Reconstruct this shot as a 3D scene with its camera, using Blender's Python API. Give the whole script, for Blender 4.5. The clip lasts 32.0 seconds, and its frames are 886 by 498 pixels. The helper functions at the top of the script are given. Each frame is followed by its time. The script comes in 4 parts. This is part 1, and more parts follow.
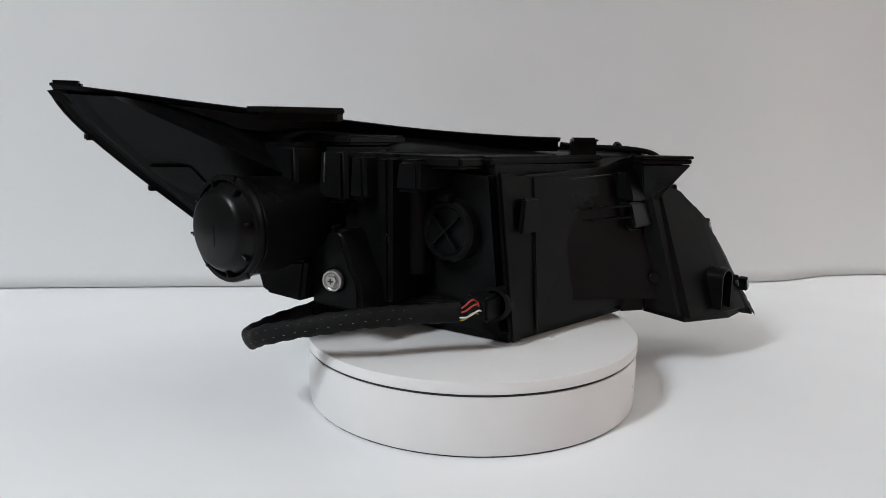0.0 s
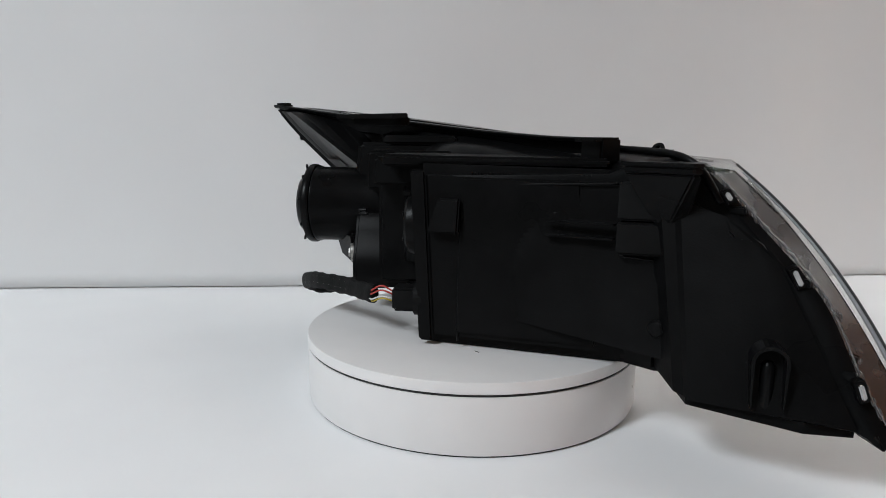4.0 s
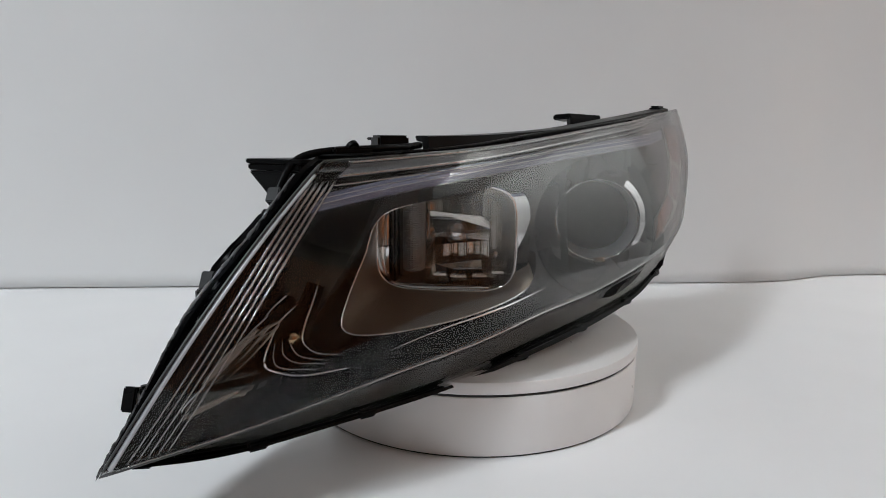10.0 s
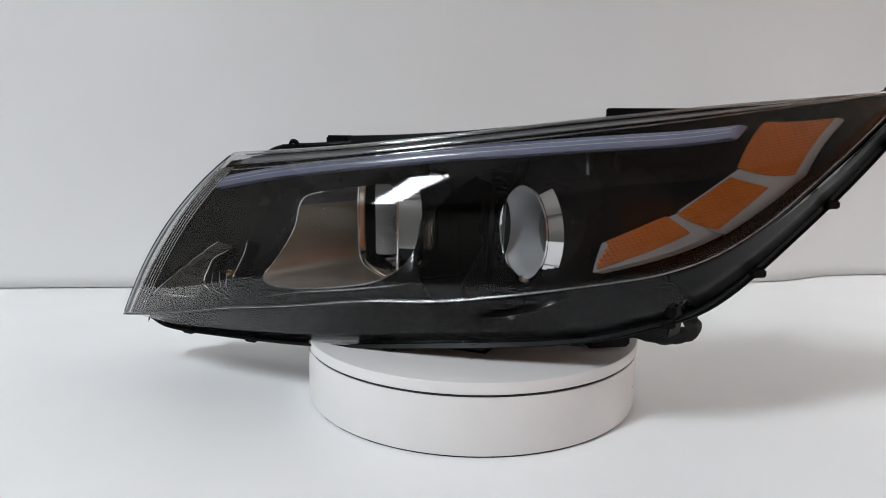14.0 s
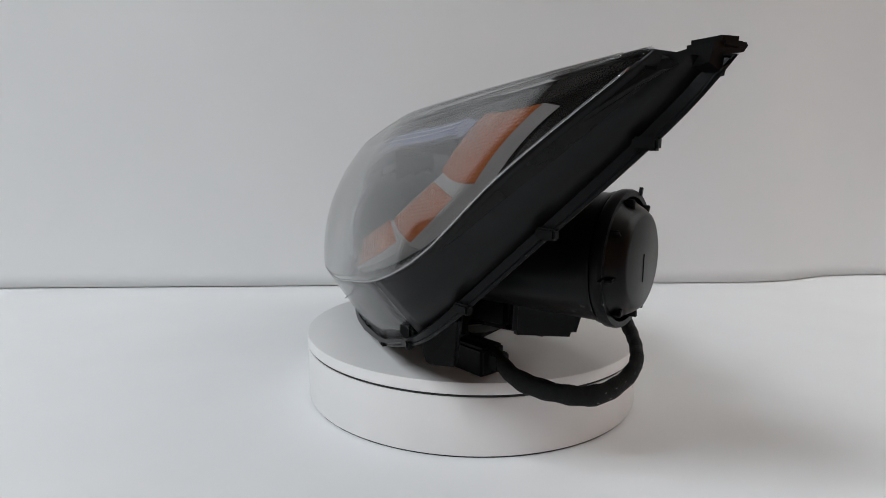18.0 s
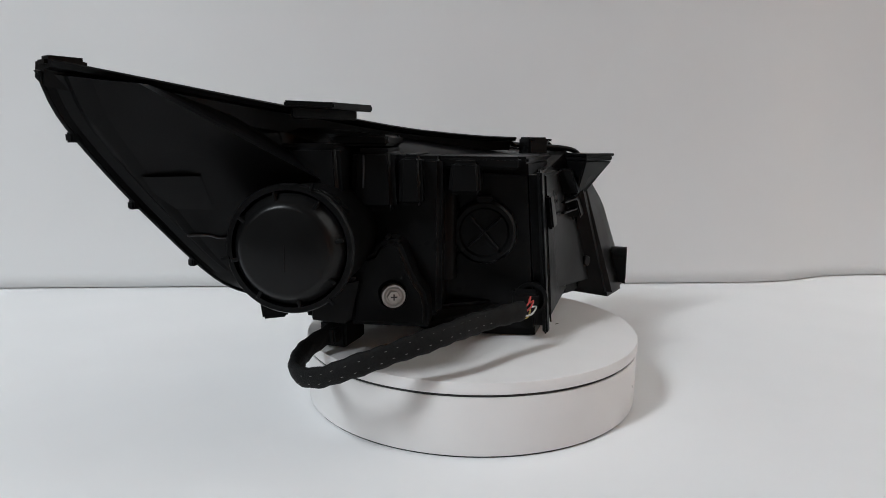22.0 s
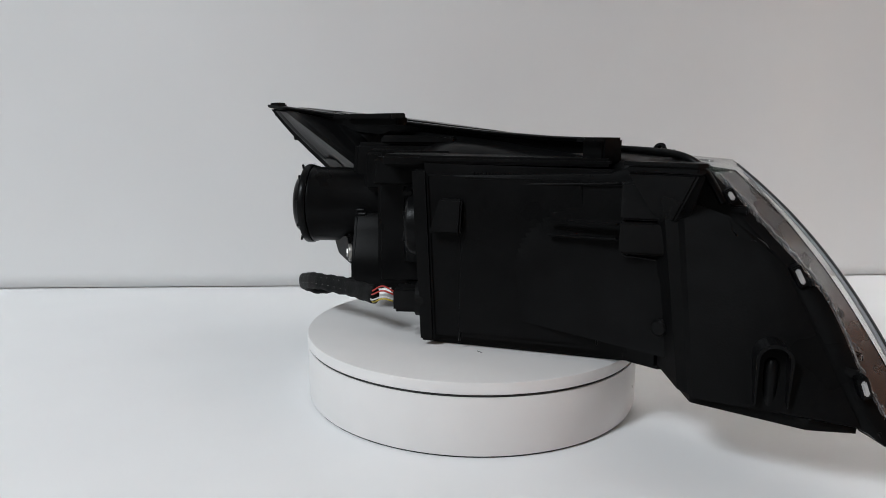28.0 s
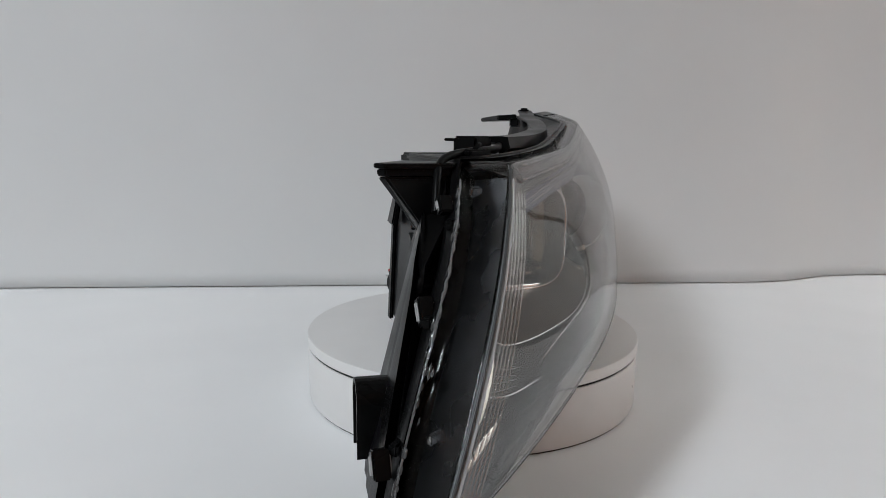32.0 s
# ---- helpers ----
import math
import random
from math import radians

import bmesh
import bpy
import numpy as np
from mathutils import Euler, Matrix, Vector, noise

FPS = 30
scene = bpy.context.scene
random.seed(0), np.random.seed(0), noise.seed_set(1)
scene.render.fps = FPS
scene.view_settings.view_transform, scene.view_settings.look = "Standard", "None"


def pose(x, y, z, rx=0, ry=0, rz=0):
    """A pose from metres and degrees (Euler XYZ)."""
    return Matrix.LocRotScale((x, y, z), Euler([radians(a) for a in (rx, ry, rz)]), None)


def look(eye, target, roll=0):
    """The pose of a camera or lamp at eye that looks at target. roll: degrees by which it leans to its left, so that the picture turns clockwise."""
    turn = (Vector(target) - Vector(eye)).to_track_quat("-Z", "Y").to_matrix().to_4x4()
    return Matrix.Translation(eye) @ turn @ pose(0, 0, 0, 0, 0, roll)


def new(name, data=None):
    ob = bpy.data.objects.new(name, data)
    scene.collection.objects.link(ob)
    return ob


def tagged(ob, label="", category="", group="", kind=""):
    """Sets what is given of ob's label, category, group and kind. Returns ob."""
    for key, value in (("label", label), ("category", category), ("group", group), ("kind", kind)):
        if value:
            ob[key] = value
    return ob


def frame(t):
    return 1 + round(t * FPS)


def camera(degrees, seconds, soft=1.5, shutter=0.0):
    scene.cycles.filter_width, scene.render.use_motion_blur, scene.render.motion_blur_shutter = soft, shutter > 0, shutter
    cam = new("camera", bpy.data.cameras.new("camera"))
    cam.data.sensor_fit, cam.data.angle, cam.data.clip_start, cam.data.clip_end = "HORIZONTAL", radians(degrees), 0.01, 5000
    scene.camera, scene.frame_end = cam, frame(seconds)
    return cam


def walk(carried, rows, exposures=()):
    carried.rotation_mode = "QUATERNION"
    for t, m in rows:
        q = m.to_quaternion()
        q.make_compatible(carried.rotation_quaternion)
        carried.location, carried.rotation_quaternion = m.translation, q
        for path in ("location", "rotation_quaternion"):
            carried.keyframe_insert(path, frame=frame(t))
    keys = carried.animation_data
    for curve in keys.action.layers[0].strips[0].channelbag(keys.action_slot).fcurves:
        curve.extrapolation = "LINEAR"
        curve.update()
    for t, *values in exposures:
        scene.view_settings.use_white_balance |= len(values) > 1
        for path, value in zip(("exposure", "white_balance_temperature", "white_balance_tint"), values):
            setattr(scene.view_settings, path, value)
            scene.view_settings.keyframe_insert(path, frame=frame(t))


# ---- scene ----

cam = camera(68.43, 32.0, 0.9)
PERIOD = 24.10          # seconds for one turn of the turntable
TOPZ = 0.0542           # height of the turntable's top over the table
EYE = (-0.0251, -0.5506, TOPZ + 0.1600)
still = Matrix.Translation(EYE) @ pose(0, 0, 0, 80.326, 0, 0) @ pose(0, 0, 0, 0, 0, 0.528)
exposures = [(0.0, -0.05), (3.0, -0.06), (6.0, -0.10), (7.0, -0.22), (8.0, -0.28), (9.0, -0.27), (10.0, -0.15), (11.0, -0.03), (13.0, 0.06), (14.5, 0.04), (17.0, -0.08), (19.0, -0.20), (20.5, -0.19), (22.0, -0.12), (24.1, -0.05), (27.1, -0.06), (30.1, -0.10), (31.1, -0.22), (32.0, -0.28)]
walk(cam, [(0.0, still), (32.0, still)], exposures)

# ---- light ----
world = bpy.data.worlds.new("room_air")
scene.world = world
world.use_nodes = True
world.node_tree.nodes["Background"].inputs[0].default_value = (0.80, 0.82, 0.85, 1)
world.node_tree.nodes["Background"].inputs[1].default_value = 0.05
scene.view_settings.exposure = 0.0


def area_lamp(name, eye, target, sx, sy, watts, colour):
    data = bpy.data.lights.new(name, "AREA")
    data.shape, data.size, data.size_y, data.energy, data.color = "RECTANGLE", sx, sy, watts, colour
    ob = new(name, data)
    ob.matrix_world = look(eye, target)
    return tagged(ob, "unseen white lamp under the ceiling, as main light and added wall fill", "lamp", kind="structure")


LAMP_Z = TOPZ + 1.90
area_lamp("ceiling_and_fill_lamp", (-1.45, -1.42, LAMP_Z), (-1.1, -1.1, 0.0), 0.34, 1.05, 67.0, (0.905, 0.98, 1.04))
# added fill: washes the east wall, which bounces soft light back
area_lamp("ceiling_and_fill_lamp", (1.30, 0.05, LAMP_Z), (2.2, 0.15, 1.50), 0.90, 0.30, 40.0, (0.945, 0.97, 0.97))


# ---- materials ----
def material(name, colour, rough=0.5, metal=0.0, vary=0.12, scale=60.0, bump=0.0, bump_scale=400.0, coat=0.0, spec=0.5, rough_vary=0.0, trans=0.0, emit=0.0):
    m = bpy.data.materials.new(name)
    m.use_nodes = True
    nt = m.node_tree
    b = nt.nodes["Principled BSDF"]
    b.inputs["Roughness"].default_value = rough
    b.inputs["Metallic"].default_value = metal
    b.inputs["Coat Weight"].default_value = coat
    b.inputs["Specular IOR Level"].default_value = spec
    b.inputs["Transmission Weight"].default_value = trans
    tc = nt.nodes.new("ShaderNodeTexCoord")
    no = nt.nodes.new("ShaderNodeTexNoise")
    no.inputs["Scale"].default_value, no.inputs["Detail"].default_value = scale, 5
    nt.links.new(tc.outputs["Object"], no.inputs["Vector"])
    ra = nt.nodes.new("ShaderNodeValToRGB")
    lo, hi = [tuple(max(0.0, c * k) for c in colour) + (1,) for k in (1 - vary, 1 + vary)]
    ra.color_ramp.elements[0].color, ra.color_ramp.elements[1].color = lo, hi
    ra.color_ramp.elements[0].position, ra.color_ramp.elements[1].position = 0.3, 0.7
    nt.links.new(no.outputs["Fac"], ra.inputs["Fac"])
    nt.links.new(ra.outputs["Color"], b.inputs["Base Color"])
    if rough_vary:
        n2 = nt.nodes.new("ShaderNodeTexNoise")
        n2.inputs["Scale"].default_value, n2.inputs["Detail"].default_value = scale * 0.35, 3
        nt.links.new(tc.outputs["Object"], n2.inputs["Vector"])
        mr = nt.nodes.new("ShaderNodeMapRange")
        mr.inputs["From Min"].default_value, mr.inputs["From Max"].default_value = 0.3, 0.7
        mr.inputs["To Min"].default_value, mr.inputs["To Max"].default_value = rough - rough_vary, rough + rough_vary
        nt.links.new(n2.outputs["Fac"], mr.inputs["Value"])
        nt.links.new(mr.outputs["Result"], b.inputs["Roughness"])
    if bump:
        n3 = nt.nodes.new("ShaderNodeTexNoise")
        n3.inputs["Scale"].default_value, n3.inputs["Detail"].default_value = bump_scale, 4
        nt.links.new(tc.outputs["Object"], n3.inputs["Vector"])
        bu = nt.nodes.new("ShaderNodeBump")
        bu.inputs["Strength"].default_value, bu.inputs["Distance"].default_value = bump, 0.001
        nt.links.new(n3.outputs["Fac"], bu.inputs["Height"])
        nt.links.new(bu.outputs["Normal"], b.inputs["Normal"])
    return m


def clear_material(name, tint, rough=0.02, base=0.018, top=1.0, power=3.4, start=0.0, full=1.0):
    """Thin clear plastic: light goes straight through, and the gloss grows towards a glancing view."""
    m = bpy.data.materials.new(name)
    m.use_nodes = True
    nt = m.node_tree
    out = nt.nodes["Material Output"]
    nt.nodes.remove(nt.nodes["Principled BSDF"])
    tr, gl, mx = (nt.nodes.new("ShaderNode" + k) for k in ("BsdfTransparent", "BsdfGlossy", "MixShader"))
    tr.inputs["Color"].default_value = (*tint, 1)
    gl.inputs["Roughness"].default_value = rough
    lw, po, mr = nt.nodes.new("ShaderNodeLayerWeight"), nt.nodes.new("ShaderNodeMath"), nt.nodes.new("ShaderNodeMapRange")
    lw.inputs["Blend"].default_value = 0.5
    po.operation = "POWER"
    po.inputs[1].default_value = power
    nt.links.new(lw.outputs["Facing"], po.inputs[0])
    nt.links.new(po.outputs[0], mr.inputs["Value"])
    mr.inputs["From Min"].default_value, mr.inputs["From Max"].default_value = start, full
    mr.inputs["To Min"].default_value, mr.inputs["To Max"].default_value = base, top
    nt.links.new(mr.outputs["Result"], mx.inputs["Fac"])
    nt.links.new(tr.outputs[0], mx.inputs[1])
    nt.links.new(gl.outputs[0], mx.inputs[2])
    nt.links.new(mx.outputs[0], out.inputs["Surface"])
    return m


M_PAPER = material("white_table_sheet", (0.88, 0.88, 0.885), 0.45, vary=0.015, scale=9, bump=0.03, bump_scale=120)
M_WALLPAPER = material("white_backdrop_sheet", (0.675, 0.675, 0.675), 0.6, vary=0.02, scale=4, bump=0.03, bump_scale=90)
M_TURN = material("white_turntable_plastic", (0.80, 0.78, 0.77), 0.35, vary=0.015, scale=30, bump=0.02, bump_scale=900)
M_SEAM = material("dark_seam", (0.02, 0.02, 0.02), 0.6)
M_ROOM = material("painted_room_wall", (0.19, 0.18, 0.165), 0.8, vary=0.05, scale=3)
M_WOOD = material("orange_brown_wood", (0.58, 0.23, 0.09), 0.4, vary=0.2, scale=7, bump=0.05, bump_scale=60)
M_CEILING = material("white_ceiling_paint", (0.80, 0.80, 0.79), 0.8, vary=0.03, scale=3)
M_FLOOR = material("grey_room_floor", (0.22, 0.21, 0.2), 0.6, vary=0.1, scale=6)
M_BLACK = material("moulded_black_plastic", (0.0040, 0.0040, 0.0042), 0.33, vary=0.25, scale=45, bump=0.10, bump_scale=700, rough_vary=0.08, spec=0.095)
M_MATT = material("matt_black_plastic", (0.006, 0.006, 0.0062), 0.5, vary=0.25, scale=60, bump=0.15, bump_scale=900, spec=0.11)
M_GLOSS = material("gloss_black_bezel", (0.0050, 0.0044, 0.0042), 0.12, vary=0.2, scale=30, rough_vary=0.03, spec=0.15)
M_CAP = material("satin_black_cap", (0.0045, 0.0045, 0.0047), 0.30, vary=0.25, scale=60, bump=0.06, bump_scale=900, spec=0.16)
M_CHROME = material("chrome", (0.86, 0.86, 0.87), 0.06, 1.0, vary=0.03, scale=30)
M_CONE = material("grey_shroud_plastic", (0.62, 0.62, 0.63), 0.38, 0.55, vary=0.05, scale=40, bump=0.05, bump_scale=900)
M_SIDE = material("polished_side_band", (0.29, 0.30, 0.325), 0.27, 1.0, vary=0.12, scale=90, rough_vary=0.04)
M_SMOKE = material("smoky_chrome", (0.060, 0.055, 0.050), 0.14, 1.0, vary=0.05, scale=60)
M_INDICATOR = material("coated_amber_glass", (0.42, 0.30, 0.18), 0.15, 1.0, vary=0.1, scale=200)
M_FLECK = material("pale_braid_thread", (0.22, 0.22, 0.21), 0.6)
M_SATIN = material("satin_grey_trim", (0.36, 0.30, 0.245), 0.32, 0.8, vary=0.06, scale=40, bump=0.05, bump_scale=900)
M_BOWL = material("dull_chrome", (0.62, 0.58, 0.53), 0.15, 1.0, vary=0.06, scale=40)
M_TRIM = material("dark_satin_trim", (0.045, 0.045, 0.047), 0.38, vary=0.1, scale=60)
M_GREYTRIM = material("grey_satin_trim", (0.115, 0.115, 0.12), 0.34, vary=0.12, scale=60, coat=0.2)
M_SILVER = material("grey_zinc", (0.42, 0.41, 0.39), 0.35, 0.8, vary=0.1, scale=200)
M_AMBER = material("amber_reflector_plastic", (0.245, 0.061, 0.009), 0.16, vary=0.10, scale=80, coat=0.3)
M_STRIP = material("milky_reflector_strip", (0.19, 0.176, 0.168), 0.3, vary=0.06, scale=60)
M_BAR = material("bluish_light_guide", (0.165, 0.175, 0.250), 0.20, vary=0.05, scale=50, coat=0.2)
M_SHIELD = material("ribbed_grey_shield", (0.36, 0.36, 0.37), 0.35, 0.0, vary=0.05, scale=60)
M_GLASS = material("dark_projector_glass", (0.012, 0.012, 0.013), 0.12, vary=0.1, coat=0.05, spec=0.25)
M_SLEEVE = material("braided_black_sleeve", (0.006, 0.006, 0.006), 0.65, vary=0.3, scale=300, bump=0.5, bump_scale=900, spec=0.15)
M_RED = material("red_wire", (0.5, 0.05, 0.04), 0.4)
M_YELLOW = material("yellow_wire", (0.55, 0.42, 0.06), 0.4)
M_WHITE = material("white_wire", (0.7, 0.7, 0.68), 0.4)
M_CLEAR = clear_material("clear_cover_plastic", (0.955, 0.955, 0.955), 0.025)
M_SKIRT = clear_material("clear_skirt_plastic", (0.90, 0.90, 0.90), 0.09, 0.012, 0.62, 5.0)
M_FROST = material("frosted_clear_edge", (0.40, 0.41, 0.43), 0.22, vary=0.1, scale=90, coat=0.5)
M_GLUE = material("clear_glue", (0.16, 0.16, 0.165), 0.12, 0.35, vary=0.3, scale=300, coat=1.0)
M_WHITISH = material("pale_clear_plastic", (0.42, 0.42, 0.42), 0.25, vary=0.2, scale=200)
M_BEAD = material("milky_sealant", (0.05, 0.05, 0.052), 0.10, vary=0.3, scale=300, coat=1.0)
M_RIB = clear_material("clear_rib_plastic", (0.8, 0.8, 0.8), 0.08, 0.38, 0.85, 4.0, 0.0)


def ridged(m, pitch, height, axes):
    """Adds fine moulded ridges to a material's relief, one set for each axis."""
    nt = m.node_tree
    b = nt.nodes["Principled BSDF"]
    tc = nt.nodes.new("ShaderNodeTexCoord")
    total = None
    for axis in axes:
        dot = nt.nodes.new("ShaderNodeVectorMath")
        dot.operation = "DOT_PRODUCT"
        dot.inputs[1].default_value = [c * 2 * math.pi / pitch for c in axis]
        nt.links.new(tc.outputs["Object"], dot.inputs[0])
        sn = nt.nodes.new("ShaderNodeMath")
        sn.operation = "SINE"
        nt.links.new(dot.outputs["Value"], sn.inputs[0])
        if total is None:
            total = sn
        else:
            ad = nt.nodes.new("ShaderNodeMath")
            nt.links.new(total.outputs[0], ad.inputs[0])
            nt.links.new(sn.outputs[0], ad.inputs[1])
            total = ad
    bu = nt.nodes.new("ShaderNodeBump")
    bu.inputs["Strength"].default_value, bu.inputs["Distance"].default_value = 0.8, height
    nt.links.new(total.outputs[0], bu.inputs["Height"])
    nt.links.new(bu.outputs["Normal"], b.inputs["Normal"])
    return m


ridged(M_AMBER, 0.0020, 0.00013, ((.35, -.25, .9), (-.75, .45, .5)))
ridged(M_SHIELD, 0.0016, 0.0003, ((0, 0, 1),))


# ---- mesh helpers ----
def part(name, bm, mat, parent=None, label="", smooth=None):
    """Links a bmesh as one mesh object under its thing or part."""
    bmesh.ops.recalc_face_normals(bm, faces=bm.faces)
    me = bpy.data.meshes.new(name)
    bm.to_mesh(me)
    bm.free()
    me.materials.append(mat)
    ob = new(name, me)
    ob.parent = parent
    if smooth is not None:
        me.shade_smooth()
        if smooth < 180:
            me.set_sharp_from_angle(angle=radians(smooth))
    if label:
        ob["label"] = label
    return ob


def prism(low, high, z0, z1, bevel=0.0, seg=2):
    """A block between two plans of equal count; z0 and z1 are heights or lists of heights."""
    bm = bmesh.new()
    n = len(low)
    zs0 = z0 if isinstance(z0, (list, tuple)) else [z0] * n
    zs1 = z1 if isinstance(z1, (list, tuple)) else [z1] * n
    a = [bm.verts.new((p[0], p[1], z)) for p, z in zip(low, zs0)]
    b = [bm.verts.new((p[0], p[1], z)) for p, z in zip(high, zs1)]
    bm.faces.new(a[::-1])
    bm.faces.new(b)
    for i in range(n):
        j = (i + 1) % n
        bm.faces.new((a[i], a[j], b[j], b[i]))
    bmesh.ops.recalc_face_normals(bm, faces=bm.faces)
    if bevel:
        bmesh.ops.bevel(bm, geom=bm.edges[:], offset=bevel, segments=seg, affect="EDGES", clamp_overlap=True)
    return bm


def block(centre, size, bevel=0.001, turn=0.0, seg=2):
    """A bevelled block about its centre, turned about z by degrees."""
    bm = bmesh.new()
    bmesh.ops.create_cube(bm, size=1.0, matrix=pose(*centre, 0, 0, turn) @ Matrix.Diagonal((*size, 1)))
    if bevel:
        bmesh.ops.bevel(bm, geom=bm.edges[:], offset=bevel, segments=seg, affect="EDGES", clamp_overlap=True)
    return bm


def basis(axis):
    """A frame whose z runs along axis."""
    z = Vector(axis).normalized()
    x = Vector((0, 0, 1)).cross(z)
    x = Vector((1, 0, 0)) if x.length < 1e-6 else x.normalized()
    y = z.cross(x)
    return Matrix((x, y, z)).transposed()


def lathe(profile, origin, axis, n=48, close=False):
    """Turns (radius, along) pairs about an axis."""
    bm = bmesh.new()
    m, o = basis(axis), Vector(origin)
    rings = []
    for r, h in profile:
        if r < 1e-6:
            rings.append([bm.verts.new(o + m @ Vector((0, 0, h)))])
        else:
            rings.append([bm.verts.new(o + m @ Vector((r * math.cos(2 * math.pi * i / n), r * math.sin(2 * math.pi * i / n), h))) for i in range(n)])
    pairs = list(zip(rings, rings[1:])) + ([(rings[-1], rings[0])] if close else [])
    for a, b in pairs:
        for i in range(n):
            j = (i + 1) % n
            f = [v for v in (a[i % len(a)], a[j % len(a)], b[j % len(b)], b[i % len(b)])]
            f = list(dict.fromkeys(f))
            if len(f) > 2:
                bm.faces.new(f)
    return bm


def tube(points, radius, n=10, flat=1.0, caps=True):
    """A tube along points; radius may be a list; flat squeezes it in height."""
    bm = bmesh.new()
    pts = [Vector(p) for p in points]
    rad = radius if isinstance(radius, (list, tuple)) else [radius] * len(pts)
    rings = []
    for i, p in enumerate(pts):
        d = (pts[min(i + 1, len(pts) - 1)] - pts[max(i - 1, 0)]).normalized()
        m = basis(d)
        rings.append([bm.verts.new(p + m @ Vector((rad[i] * math.cos(2 * math.pi * k / n), rad[i] * flat * math.sin(2 * math.pi * k / n), 0))) for k in range(n)])
    for a, b in zip(rings, rings[1:]):
        for k in range(n):
            bm.faces.new((a[k], a[(k + 1) % n], b[(k + 1) % n], b[k]))
    if caps:
        bm.faces.new(rings[0])
        bm.faces.new(rings[-1][::-1])
    return bm


def loft(loops, closed=True, cap_end=False):
    """A skin through loops of equal count."""
    bm = bmesh.new()
    rings = [[bm.verts.new(p) for p in loop] for loop in loops]
    n = len(rings[0])
    for a, b in zip(rings, rings[1:]):
        for i in range(n if closed else n - 1):
            j = (i + 1) % n
            bm.faces.new((a[i], a[j], b[j], b[i]))
    if cap_end:
        c = bm.verts.new(sum((v.co for v in rings[-1]), Vector()) / n)
        for i in range(n):
            bm.faces.new((rings[-1][i], rings[-1][(i + 1) % n], c))
    return bm


def join(*bms):
    """Several shells as one mesh."""
    out = bmesh.new()
    for b in bms:
        me = bpy.data.meshes.new("shell")
        b.to_mesh(me)
        b.free()
        out.from_mesh(me)
        bpy.data.meshes.remove(me)
    return out


def thick(ob, depth, offset=-1.0):
    """Gives a sheet its wall thickness."""
    mod = ob.modifiers.new("wall", "SOLIDIFY")
    mod.thickness, mod.offset = depth, offset
    return ob


# ---- the room, the table and the backdrop ----
def sheet(name, verts, faces, mat, label, category, smooth=False):
    me = bpy.data.meshes.new(name)
    me.from_pydata(verts, [], faces)
    me.materials.append(mat)
    if smooth:
        me.shade_smooth()
    return tagged(new(name, me), label, category, kind="structure")


def room():
    x0, x1, y0, y1, z0, z1 = -2.2, 2.2, -2.6, 1.4, -0.76, 2.04
    t = 0.1
    for name, c, s in (("wall_west", (x0 - t / 2, (y0 + y1) / 2, (z0 + z1) / 2), (t, y1 - y0, z1 - z0)), ("wall_east", (x1 + t / 2, (y0 + y1) / 2, (z0 + z1) / 2), (t, y1 - y0, z1 - z0)),
                       ("wall_north", ((x0 + x1) / 2, y1 + t / 2, (z0 + z1) / 2), (x1 - x0 + 2 * t, t, z1 - z0)), ("wall_south", ((x0 + x1) / 2, y0 - t / 2, (z0 + z1) / 2), (x1 - x0 + 2 * t, t, z1 - z0))):
        tagged(part(name, block(c, s, 0), M_CEILING if name == "wall_east" else M_ROOM), "plain white painted wall of the workroom" if name == "wall_east" else "plain dull painted wall of the workroom", "wall", kind="structure")
    tagged(part("ceiling", block(((x0 + x1) / 2, (y0 + y1) / 2, z1 + t / 2), (x1 - x0 + 2 * t, y1 - y0 + 2 * t, t), 0), M_CEILING), "plain white ceiling", "ceiling", kind="structure")
    tagged(part("floor", block(((x0 + x1) / 2, (y0 + y1) / 2, z0 - t / 2), (x1 - x0 + 2 * t, y1 - y0 + 2 * t, t), 0), M_FLOOR), "plain grey floor", "floor", kind="structure")


def cabinet(name, x0, x1, y0, y1, z1, doors, along):
    """A plain tall wooden cabinet, which shows only as a brown reflection."""
    thing = tagged(new(name), "tall orange-brown wooden cabinet with plain doors", "cabinet")
    thing.location = ((x0 + x1) / 2, (y0 + y1) / 2, -0.76)
    w, d, h = x1 - x0, y1 - y0, z1 + 0.76
    part("body", block((0, 0, h / 2), (w, d, h), 0.004), M_WOOD, thing)
    for k in range(doors):
        if along == "y":
            dw = d / doors
            door = part("door", block((-w / 2 - 0.011, -d / 2 + dw * (k + .5), h / 2), (0.018, dw - 0.012, h - 0.06), 0.003), M_WOOD, thing)
            part("handle", block((-w / 2 - 0.028, -d / 2 + dw * (k + .85), h * .5), (0.016, 0.012, 0.14), 0.003), M_SILVER, door, "grey bar handle")
        else:
            dw = w / doors
            door = part("door", block((-w / 2 + dw * (k + .5), d / 2 + 0.011, h / 2), (dw - 0.012, 0.018, h - 0.06), 0.003), M_WOOD, thing)
            part("handle", block((-w / 2 + dw * (k + .85), d / 2 + 0.028, h * .5), (0.012, 0.016, 0.14), 0.003), M_SILVER, door, "grey bar handle")


def table():
    top = part("tabletop", block((0.0, 0.0, -0.0125), (2.0, 1.5, 0.025), 0.002), M_PAPER)
    thing = tagged(new("table"), "wide white table with a smooth matt top", "table")
    thing.location = (0, 0, -0.76)
    top.parent = thing
    top.location = (0, 0, 0.76)
    for sx in (-1, 1):
        for sy in (-1, 1):
            part("leg", block((sx * 0.92, sy * 0.68, 0.3675), (0.05, 0.05, 0.735), 0.003), M_PAPER, thing)


